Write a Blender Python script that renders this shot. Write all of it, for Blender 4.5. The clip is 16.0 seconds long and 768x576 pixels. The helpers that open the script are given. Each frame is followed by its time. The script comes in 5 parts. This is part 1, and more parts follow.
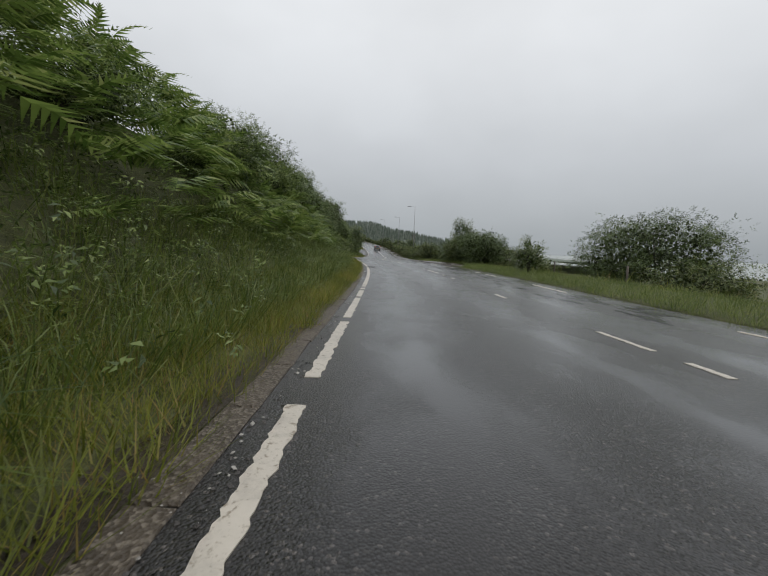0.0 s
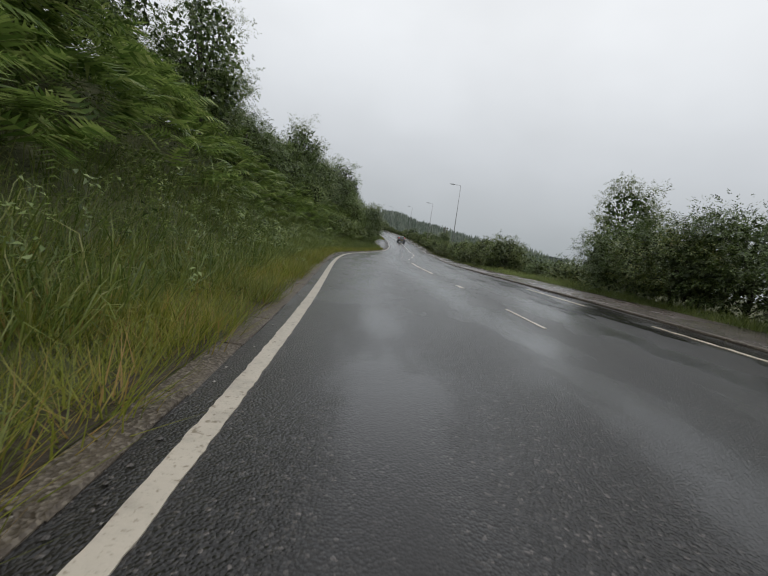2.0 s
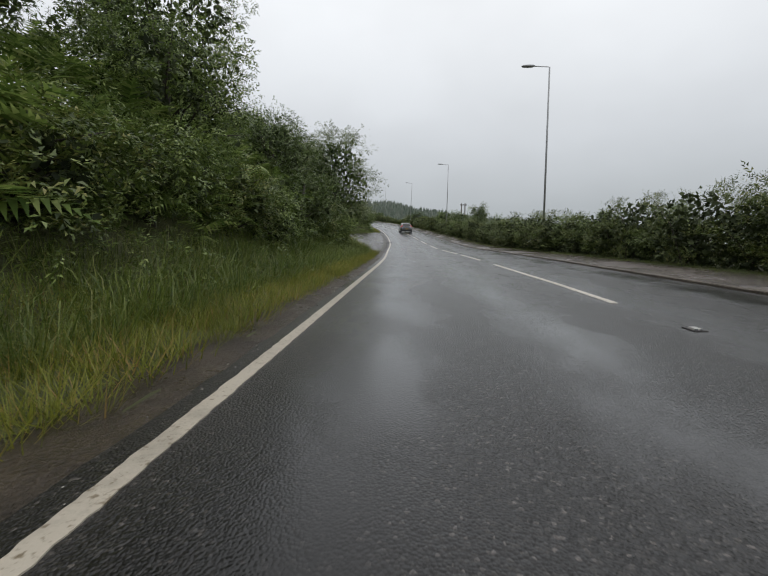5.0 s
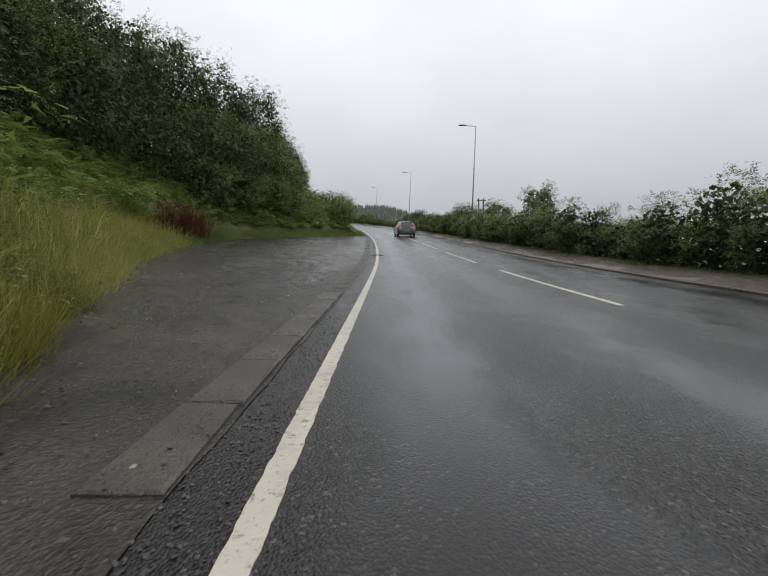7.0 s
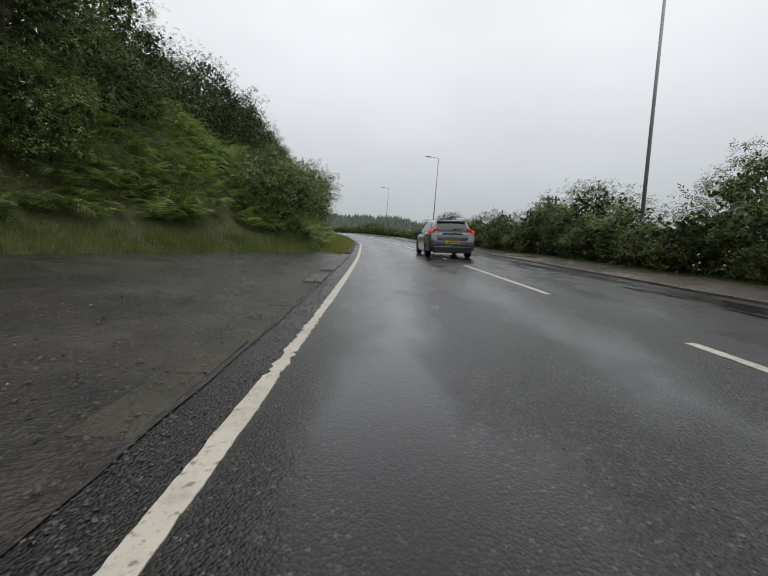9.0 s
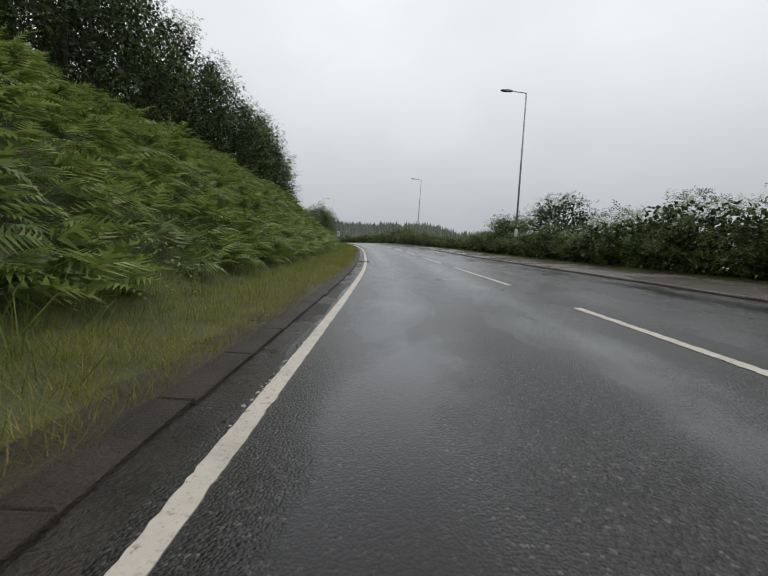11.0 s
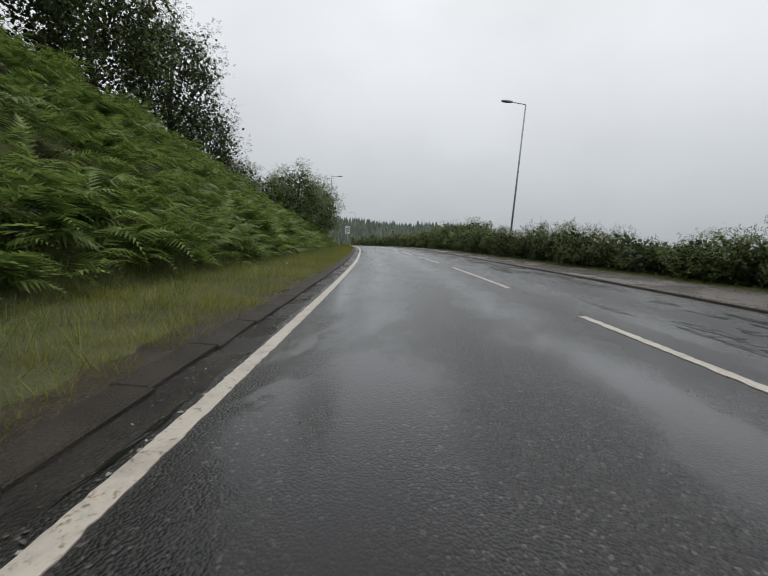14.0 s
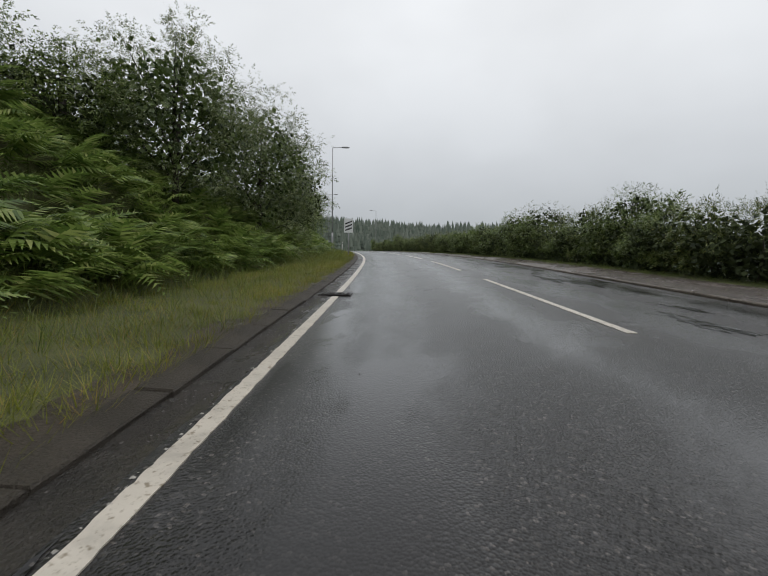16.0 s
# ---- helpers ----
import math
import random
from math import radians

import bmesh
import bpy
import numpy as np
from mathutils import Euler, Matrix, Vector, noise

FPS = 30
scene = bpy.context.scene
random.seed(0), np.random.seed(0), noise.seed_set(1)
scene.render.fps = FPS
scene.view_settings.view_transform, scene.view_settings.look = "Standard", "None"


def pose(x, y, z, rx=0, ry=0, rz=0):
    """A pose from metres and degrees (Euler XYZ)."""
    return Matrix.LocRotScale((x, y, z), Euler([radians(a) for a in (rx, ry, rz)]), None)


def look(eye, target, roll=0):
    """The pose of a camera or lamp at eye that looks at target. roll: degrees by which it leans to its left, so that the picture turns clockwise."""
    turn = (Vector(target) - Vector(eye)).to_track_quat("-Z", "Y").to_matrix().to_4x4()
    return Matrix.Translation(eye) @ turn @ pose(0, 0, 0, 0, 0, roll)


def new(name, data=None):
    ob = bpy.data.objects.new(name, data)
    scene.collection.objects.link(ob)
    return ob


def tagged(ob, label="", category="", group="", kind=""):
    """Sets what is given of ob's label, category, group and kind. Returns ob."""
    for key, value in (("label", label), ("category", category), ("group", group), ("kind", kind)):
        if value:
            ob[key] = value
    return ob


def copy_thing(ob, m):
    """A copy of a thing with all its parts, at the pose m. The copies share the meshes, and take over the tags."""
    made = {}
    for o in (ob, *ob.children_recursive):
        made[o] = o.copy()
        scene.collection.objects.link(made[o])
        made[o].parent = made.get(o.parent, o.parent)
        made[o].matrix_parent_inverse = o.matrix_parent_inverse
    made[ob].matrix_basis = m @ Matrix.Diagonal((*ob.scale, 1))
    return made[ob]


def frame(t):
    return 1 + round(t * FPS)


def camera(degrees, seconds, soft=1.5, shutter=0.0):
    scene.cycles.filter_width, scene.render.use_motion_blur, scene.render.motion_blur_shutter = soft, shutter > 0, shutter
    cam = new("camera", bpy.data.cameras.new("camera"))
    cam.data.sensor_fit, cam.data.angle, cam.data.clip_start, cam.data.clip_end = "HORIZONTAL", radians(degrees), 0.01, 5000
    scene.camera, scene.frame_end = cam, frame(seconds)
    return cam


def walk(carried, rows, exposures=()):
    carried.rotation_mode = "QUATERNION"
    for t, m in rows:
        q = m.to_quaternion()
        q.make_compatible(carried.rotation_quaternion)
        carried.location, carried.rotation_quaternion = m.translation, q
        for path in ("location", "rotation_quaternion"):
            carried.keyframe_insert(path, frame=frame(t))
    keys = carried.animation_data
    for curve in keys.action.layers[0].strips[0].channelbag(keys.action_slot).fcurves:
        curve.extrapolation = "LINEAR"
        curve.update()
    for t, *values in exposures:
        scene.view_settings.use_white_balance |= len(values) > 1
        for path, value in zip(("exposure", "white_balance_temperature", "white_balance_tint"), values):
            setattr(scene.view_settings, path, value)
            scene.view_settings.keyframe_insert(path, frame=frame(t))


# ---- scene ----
cam = camera(83.32, 16.0, soft=1.2, shutter=0.015)

# seconds, place, yaw, pitch, roll of the handlebar camera
PATH = [
    (0.0, 0.423, -1.384, 0.889, -0.91, -5.88, 2.35),
    (0.5, 0.525, 5.056, 0.704, -0.58, -6.49, 2.98),
    (1.0, 0.593, 11.499, 0.600, -0.76, -6.65, 4.10),
    (1.5, 0.503, 17.939, 0.518, 0.27, -6.93, 6.07),
    (2.0, 0.186, 24.530, 0.431, 1.54, -7.16, 7.40),
    (2.5, -0.203, 30.887, 0.345, 2.71, -7.22, 7.60),
    (3.0, -0.569, 37.168, 0.235, 3.61, -7.08, 4.71),
    (3.5, -0.842, 43.389, 0.090, 4.30, -7.21, 1.55),
    (4.0, -1.081, 49.537, -0.090, 3.89, -7.96, -0.20),
    (4.5, -1.242, 55.626, -0.278, 2.54, -8.14, -0.69),
    (5.0, -1.213, 61.882, -0.451, 1.95, -7.89, -0.70),
    (5.5, -1.215, 68.149, -0.604, 1.21, -7.60, -0.65),
    (6.0, -1.199, 74.421, -0.742, 0.29, -7.37, -0.58),
    (6.5, -1.253, 80.711, -0.872, 0.91, -7.18, -0.50),
    (7.0, -1.452, 86.987, -0.995, 1.00, -7.02, -0.42),
    (7.5, -1.461, 93.267, -1.099, 0.63, -6.73, -0.29),
    (8.0, -1.380, 100.002, -1.118, 0.37, -6.63, 0.03),
    (8.5, -1.423, 106.705, -1.033, 1.01, -6.31, 1.12),
    (9.0, -1.715, 113.087, -0.866, 2.47, -5.31, 1.37),
    (9.5, -2.032, 119.295, -0.680, 3.45, -4.79, 0.88),
    (10.0, -2.449, 125.531, -0.480, 4.40, -4.48, 0.62),
    (10.5, -2.955, 131.771, -0.267, 5.50, -4.24, 0.38),
    (11.0, -3.534, 137.998, -0.056, 6.18, -4.15, 0.15),
    (11.5, -4.137, 144.207, 0.149, 6.65, -4.06, -0.05),
    (12.0, -4.820, 150.394, 0.346, 8.05, -3.94, -0.23),
    (12.5, -5.588, 156.331, 0.551, 8.30, -3.57, -0.07),
    (13.0, -6.491, 162.544, 0.796, 8.99, -3.68, 0.89),
    (13.5, -7.401, 168.513, 1.061, 10.08, -3.71, 0.92),
    (14.0, -8.372, 174.268, 1.333, 10.69, -3.88, 1.64),
    (14.5, -9.478, 180.252, 1.606, 11.30, -4.15, 1.89),
    (15.0, -10.622, 185.910, 1.855, 12.59, -4.11, 1.68),
    (15.5, -11.794, 190.929, 2.069, 13.39, -3.90, 2.00),
    (16.0, -12.930, 195.742, 2.280, 14.15, -3.52, 0.67),
]


def heading(x, y, z, yaw, pitch, roll):
    a, b = radians(yaw), radians(pitch)
    eye = Vector((x, y, z))
    return look(eye, eye + 10 * Vector((-math.sin(a) * math.cos(b), math.cos(a) * math.cos(b), math.sin(b))), roll)


walk(cam, [(t, heading(*row)) for t, *row in PATH], [(0, -0.12), (0.7, -0.08), (1.6, 0.0), (3.4, 0.02), (4, 0.14), (4.5, 0.08), (7, 0.15), (8.5, 0.08), (9.5, 0.05), (12, 0.0), (16, -0.04)])

# ---- sky and light: a bright, even overcast with rain ----
world = bpy.data.worlds.new("overcast_sky")
scene.world = world
world.use_nodes = True
wn, wl = world.node_tree.nodes, world.node_tree.links
wn.clear()
sky = wn.new("ShaderNodeTexSky")
sky.sky_type, sky.sun_disc = "NISHITA", False
sky.sun_elevation, sky.sun_rotation, sky.dust_density = radians(52), radians(20), 4.0
coord, sep = wn.new("ShaderNodeTexCoord"), wn.new("ShaderNodeSeparateXYZ")
wl.new(coord.outputs["Generated"], sep.inputs[0])
ramp = wn.new("ShaderNodeValToRGB")
ramp.color_ramp.elements[0].position, ramp.color_ramp.elements[0].color = 0.0, (0.40, 0.435, 0.46, 1)
ramp.color_ramp.elements[1].position, ramp.color_ramp.elements[1].color = 0.75, (0.95, 0.965, 0.99, 1)
mid = ramp.color_ramp.elements.new(0.18)
mid.color = (0.60, 0.63, 0.665, 1)
high = ramp.color_ramp.elements.new(0.42)
high.color = (0.82, 0.845, 0.875, 1)
wl.new(sep.outputs["Z"], ramp.inputs[0])
cloud = wn.new("ShaderNodeTexNoise")
cloud.inputs["Scale"].default_value, cloud.inputs["Detail"].default_value, cloud.inputs["Roughness"].default_value = 1.7, 4.0, 0.5
stretch = wn.new("ShaderNodeMapping")
stretch.inputs["Scale"].default_value = (1.0, 1.0, 1.6)
wl.new(coord.outputs["Generated"], stretch.inputs[0])
wl.new(stretch.outputs[0], cloud.inputs["Vector"])
puff = wn.new("ShaderNodeMapRange")
puff.inputs["From Min"].default_value, puff.inputs["From Max"].default_value = 0.3, 0.7
puff.inputs["To Min"].default_value, puff.inputs["To Max"].default_value = 0.84, 1.03
wl.new(cloud.outputs["Fac"], puff.inputs["Value"])
lit = wn.new("ShaderNodeVectorMath")
lit.operation = "SCALE"
wl.new(ramp.outputs["Color"], lit.inputs[0])
wl.new(puff.outputs[0], lit.inputs["Scale"])
clear_sky, grey_sky = wn.new("ShaderNodeBackground"), wn.new("ShaderNodeBackground")
clear_sky.inputs["Strength"].default_value = 0.05
grey_sky.inputs["Strength"].default_value = 1.05
wl.new(sky.outputs[0], clear_sky.inputs["Color"])
wl.new(lit.outputs[0], grey_sky.inputs["Color"])
both, wout = wn.new("ShaderNodeMixShader"), wn.new("ShaderNodeOutputWorld")
both.inputs[0].default_value = 0.97
wl.new(clear_sky.outputs[0], both.inputs[1])
wl.new(grey_sky.outputs[0], both.inputs[2])
wl.new(both.outputs[0], wout.inputs["Surface"])

sun = new("sun", bpy.data.lights.new("sun", "SUN"))
sun.data.energy, sun.data.angle, sun.data.color = 0.7, radians(40), (1.0, 0.98, 0.95)
sun.matrix_world = look((20, 60, 80), (0, 85, 0))


# ---- materials ----
def material(name, rough=0.6, metal=0.0, spec=0.5):
    m = bpy.data.materials.new(name)
    m.use_nodes = True
    b = m.node_tree.nodes["Principled BSDF"]
    b.inputs["Roughness"].default_value, b.inputs["Metallic"].default_value = rough, metal
    b.inputs["Specular IOR Level"].default_value = spec
    return m, m.node_tree.nodes, m.node_tree.links, b


def tex(nodes, links, scale, detail=3.0, rough=0.55, kind="ShaderNodeTexNoise", space="Object", stretch_by=None):
    n, c = nodes.new(kind), nodes.new("ShaderNodeTexCoord")
    n.inputs["Scale"].default_value = scale
    if kind == "ShaderNodeTexNoise":
        n.inputs["Detail"].default_value, n.inputs["Roughness"].default_value = detail, rough
    if stretch_by:
        mp = nodes.new("ShaderNodeMapping")
        mp.inputs["Scale"].default_value = stretch_by
        links.new(c.outputs[space], mp.inputs[0])
        links.new(mp.outputs[0], n.inputs["Vector"])
    else:
        links.new(c.outputs[space], n.inputs["Vector"])
    return n


def ramped(nodes, links, source, stops):
    r = nodes.new("ShaderNodeValToRGB")
    e = r.color_ramp.elements
    e[0].position, e[0].color = stops[0][0], (*stops[0][1], 1)
    e[1].position, e[1].color = stops[-1][0], (*stops[-1][1], 1)
    for pos, col in stops[1:-1]:
        e.new(pos).color = (*col, 1)
    links.new(source, r.inputs[0])
    return r


def mixed(nodes, links, a, b, fac, mode="MIX"):
    m = nodes.new("ShaderNodeMix")
    m.data_type, m.blend_type = "RGBA", mode
    for socket, v in ((m.inputs[0], fac), (m.inputs[6], a), (m.inputs[7], b)):
        if isinstance(v, (int, float)):
            socket.default_value = v
        elif isinstance(v, tuple):
            socket.default_value = (*v, 1)
        else:
            links.new(v, socket)
    return m.outputs[2]


def bumped(nodes, links, bsdf, height, strength, distance=0.01):
    b = nodes.new("ShaderNodeBump")
    b.inputs["Strength"].default_value, b.inputs["Distance"].default_value = strength, distance
    links.new(height, b.inputs["Height"])
    links.new(b.outputs[0], bsdf.inputs["Normal"])


def plain(name, colour, rough=0.5, metal=0.0, vary=0.25, scale=8.0, bump=0.0):
    """One colour with stains at two scales."""
    m, n, l, b = material(name, rough, metal)
    big, small = tex(n, l, scale * 0.2, 4), tex(n, l, scale * 6, 3)
    dark, light = tuple(c * (1 - vary) for c in colour), tuple(min(1, c * (1 + vary)) for c in colour)
    first = ramped(n, l, big.outputs["Fac"], [(0.3, dark), (0.7, light)])
    grain = ramped(n, l, small.outputs["Fac"], [(0.3, (0.8, 0.8, 0.8)), (0.7, (1, 1, 1))])
    l.new(mixed(n, l, first.outputs[0], grain.outputs[0], 0.6, "MULTIPLY"), b.inputs["Base Color"])
    if bump:
        bumped(n, l, b, small.outputs["Fac"], bump)
    return m


def foliage(name, dark, light, rough=0.45, patch=0.35, through_leaf=0.35, tip=None):
    """Leaves: each its own shade, larger patches of colour, some light through the blade."""
    m, n, l, b = material(name, rough)
    geo = n.new("ShaderNodeNewGeometry")
    own = ramped(n, l, geo.outputs["Random Per Island"], [(0.0, dark), (0.75, light), (1.0, tip or light)])
    patches = tex(n, l, patch, 3)
    shade = ramped(n, l, patches.outputs["Fac"], [(0.32, (0.62, 0.68, 0.58)), (0.66, (1.15, 1.1, 1.0))])
    col = mixed(n, l, own.outputs[0], shade.outputs[0], 0.85, "MULTIPLY")
    l.new(col, b.inputs["Base Color"])
    tr, mx = n.new("ShaderNodeBsdfTranslucent"), n.new("ShaderNodeMixShader")
    l.new(col, tr.inputs["Color"])
    mx.inputs[0].default_value = through_leaf
    l.new(b.outputs[0], mx.inputs[1])
    l.new(tr.outputs[0], mx.inputs[2])
    l.new(mx.outputs[0], n["Material Output"].inputs["Surface"])
    return m


def wet_road():
    """Rain-wet asphalt: smooth polished wheel paths, coarse stone chippings standing out of the water film between them."""
    m, n, l, b = material("wet_asphalt", 0.3, 0.0, 0.10)
    across = n.new("ShaderNodeAttribute")
    across.attribute_name = "offset"
    sway = tex(n, l, 0.25, 3, 0.5)
    fray = tex(n, l, 1.6, 4, 0.6, stretch_by=(1.0, 0.45, 1.0))

    def math_node(kind, a, c, clamp=False):
        k = n.new("ShaderNodeMath")
        k.operation, k.use_clamp = kind, clamp
        for socket, v in ((k.inputs[0], a), (k.inputs[1], c)):
            if isinstance(v, (int, float)):
                socket.default_value = v
            else:
                l.new(v, socket)
        return k.outputs[0]

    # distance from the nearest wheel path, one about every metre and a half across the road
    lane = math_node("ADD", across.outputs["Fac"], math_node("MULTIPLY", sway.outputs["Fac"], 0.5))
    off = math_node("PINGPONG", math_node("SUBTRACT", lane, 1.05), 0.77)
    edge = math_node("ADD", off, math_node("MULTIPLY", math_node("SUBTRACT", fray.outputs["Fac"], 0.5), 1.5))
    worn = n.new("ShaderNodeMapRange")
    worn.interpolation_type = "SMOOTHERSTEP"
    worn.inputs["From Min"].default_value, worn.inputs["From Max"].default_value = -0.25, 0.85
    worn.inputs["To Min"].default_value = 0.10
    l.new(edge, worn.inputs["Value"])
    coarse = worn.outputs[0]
    grit = tex(n, l, 170.0, 2, 0.7)
    chips = tex(n, l, 78.0, kind="ShaderNodeTexVoronoi")
    chips.inputs["Randomness"].default_value = 1.0
    big = tex(n, l, 0.5, 5, 0.6, stretch_by=(1.0, 0.3, 1.0))
    # stone by stone: most chippings dark, some pale
    shade = n.new("ShaderNodeSeparateColor")
    l.new(chips.outputs["Color"], shade.inputs[0])
    own = ramped(n, l, shade.outputs[0], [(0.0, (0.010, 0.0097, 0.0098)), (0.7, (0.0165, 0.0157, 0.0155)), (0.95, (0.040, 0.038, 0.036)), (1.0, (0.11, 0.10, 0.095))])
    tar = ramped(n, l, big.outputs["Fac"], [(0.3, (0.0050, 0.0049, 0.0052)), (0.7, (0.0095, 0.0093, 0.0096))])
    fleck = ramped(n, l, grit.outputs["Fac"], [(0.35, (0.45, 0.45, 0.45)), (0.75, (1.9, 1.84, 1.78))])
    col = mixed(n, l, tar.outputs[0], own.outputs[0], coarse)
    l.new(mixed(n, l, col, fleck.outputs[0], 0.9, "MULTIPLY"), b.inputs["Base Color"])
    b.inputs["IOR"].default_value = 1.45
    b.inputs["Coat IOR"].default_value = 1.38
    film = ramped(n, l, fray.outputs["Fac"], [(0.30, (0.12, 0.12, 0.12)), (0.70, (0.20, 0.20, 0.20))])
    pool = n.new("ShaderNodeAttribute")
    pool.attribute_name = "film"
    patch = n.new("ShaderNodeMapRange")
    patch.interpolation_type = "SMOOTHERSTEP"
    patch.inputs["From Min"].default_value, patch.inputs["From Max"].default_value = 0.40, 0.52
    l.new(fray.outputs["Fac"], patch.inputs["Value"])
    wet = math_node("MULTIPLY", pool.outputs["Fac"], patch.outputs[0], True)
    l.new(mixed(n, l, film.outputs[0], (0.05, 0.05, 0.05), wet), b.inputs["Coat Roughness"])
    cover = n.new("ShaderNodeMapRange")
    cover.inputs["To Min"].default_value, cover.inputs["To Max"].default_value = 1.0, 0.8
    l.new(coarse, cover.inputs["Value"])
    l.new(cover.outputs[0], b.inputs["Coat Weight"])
    # relief: rounded chippings, and a slow swell of the water film
    ripple = tex(n, l, 24.0, 4, 0.7, stretch_by=(1.0, 0.7, 1.0))
    lumps = math_node("ADD", math_node("MULTIPLY", chips.outputs["Distance"], -1.1), ripple.outputs["Fac"])
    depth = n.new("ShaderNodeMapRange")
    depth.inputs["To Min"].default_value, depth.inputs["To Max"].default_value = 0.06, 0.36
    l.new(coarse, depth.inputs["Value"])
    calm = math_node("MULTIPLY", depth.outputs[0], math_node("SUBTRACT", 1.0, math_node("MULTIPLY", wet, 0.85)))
    for distance, socket in ((0.014, "Coat Normal"), (0.009, "Normal")):
        swell = n.new("ShaderNodeBump")
        swell.inputs["Distance"].default_value = distance
        l.new(calm, swell.inputs["Strength"])
        l.new(lumps, swell.inputs["Height"])
        l.new(swell.outputs[0], b.inputs[socket])
    return m


def water_film():
    """Thin standing water in the gutter and in the worn patches of the far lane."""
    m, n, l, b = material("standing_water", 0.16)
    b.inputs["Base Color"].default_value = (0.012, 0.012, 0.012, 1)
    b.inputs["IOR"].default_value = 1.33
    ripple = tex(n, l, 9.0, 3, 0.6, stretch_by=(1.0, 0.45, 1.0))
    bumped(n, l, b, ripple.outputs["Fac"], 0.9, 0.03)
    return m


def line_paint(name="worn_white_paint", colour=(0.52, 0.475, 0.405)):
    m, n, l, b = material(name, 0.38)
    wear, fine = tex(n, l, 4.0, 5, 0.7), tex(n, l, 45.0, 3, 0.7)
    base = ramped(n, l, wear.outputs["Fac"], [(0.25, tuple(c * 0.62 for c in colour)), (0.5, colour), (0.8, tuple(c * 1.12 for c in colour))])
    pits = tex(n, l, 26.0, 2, 0.6)
    hole = ramped(n, l, pits.outputs["Fac"], [(0.30, (0.34, 0.29, 0.21)), (0.40, (1, 1, 1))])
    chip = ramped(n, l, fine.outputs["Fac"], [(0.30, (0.45, 0.41, 0.35)), (0.42, (1, 1, 1))])
    l.new(mixed(n, l, mixed(n, l, base.outputs[0], chip.outputs[0], 0.7, "MULTIPLY"), hole.outputs[0], 0.85, "MULTIPLY"), b.inputs["Base Color"])
    bumped(n, l, b, fine.outputs["Fac"], 0.4, 0.004)
    return m


def earth(name, dark, light, rough=0.8, scale=1.2, stones=40.0, bump=0.8, spec=0.5, film=0.0):
    """Soil, stone or gravel; film is the share of it lying under a skin of water."""
    m, n, l, b = material(name, rough, 0.0, spec)
    big, small = tex(n, l, scale, 5, 0.65), tex(n, l, stones, 3, 0.7)
    first = ramped(n, l, big.outputs["Fac"], [(0.3, dark), (0.7, light)])
    grain = ramped(n, l, small.outputs["Fac"], [(0.3, (0.5, 0.5, 0.5)), (0.72, (1.35, 1.35, 1.35))])
    l.new(mixed(n, l, first.outputs[0], grain.outputs[0], 0.8, "MULTIPLY"), b.inputs["Base Color"])
    bumped(n, l, b, small.outputs["Fac"], bump, 0.03)
    if film:
        pools = tex(n, l, scale * 0.8, 5, 0.6, stretch_by=(1.0, 0.6, 1.0))
        wet = ramped(n, l, pools.outputs["Fac"], [(0.62 - 0.25 * film, (rough, rough, rough)), (0.74 - 0.25 * film, (0.10, 0.10, 0.10))])
        l.new(wet.outputs[0], b.inputs["Roughness"])
    return m


def pebbled(name, dark, light, chip, scale=60.0):
    """Old concrete whose washed-out face shows its pebbles."""
    m, n, l, b = material(name, 0.55, 0.0, 0.35)
    big, cells = tex(n, l, 2.4, 5, 0.65), tex(n, l, scale, kind="ShaderNodeTexVoronoi")
    pick = n.new("ShaderNodeSeparateColor")
    l.new(cells.outputs["Color"], pick.inputs[0])
    bed = ramped(n, l, big.outputs["Fac"], [(0.3, dark), (0.7, light)])
    which = ramped(n, l, pick.outputs[0], [(0.62, (0, 0, 0)), (0.66, (0.55, 0.55, 0.55)), (1.0, (1, 1, 1))])
    l.new(mixed(n, l, bed.outputs[0], chip, which.outputs[0]), b.inputs["Base Color"])
    bumped(n, l, b, cells.outputs["Distance"], 0.7, 0.012)
    return m


ASPHALT, WATER, PAINT = wet_road(), water_film(), line_paint()
PAINT_DULL = line_paint("dull_white_paint", (0.44, 0.395, 0.325))
PAINT_OLD = line_paint("dirty_white_paint", (0.52, 0.46, 0.37))
SOIL = earth("soil_and_moss", (0.048, 0.054, 0.017), (0.105, 0.112, 0.034))
GRAVEL = earth("wet_gravel_and_broken_tarmac", (0.020, 0.0178, 0.0165), (0.080, 0.069, 0.061), 0.30, 0.9, 34.0, 0.7, 0.5, 1.0)
PATH_TAR = earth("wet_footpath_tarmac", (0.078, 0.065, 0.058), (0.168, 0.142, 0.125), 0.36, 0.8, 60.0, 0.5, 0.5, 0.8)
KERB = pebbled("wet_brown_kerb", (0.042, 0.033, 0.024), (0.098, 0.079, 0.058), (0.165, 0.140, 0.108))
KERB_DARK = earth("dark_wet_kerb", (0.028, 0.023, 0.017), (0.066, 0.055, 0.042), 0.6, 2.0, 60.0, 0.9, 0.3)
SLAB = earth("wet_concrete_slab", (0.060, 0.055, 0.045), (0.125, 0.115, 0.095), 0.5, 2.0, 60.0, 0.6, 0.4, 0.3)
SLAB_OLD = earth("silted_concrete_slab", (0.044, 0.040, 0.029), (0.100, 0.091, 0.068), 0.5, 1.6, 60.0, 0.8, 0.4, 0.5)
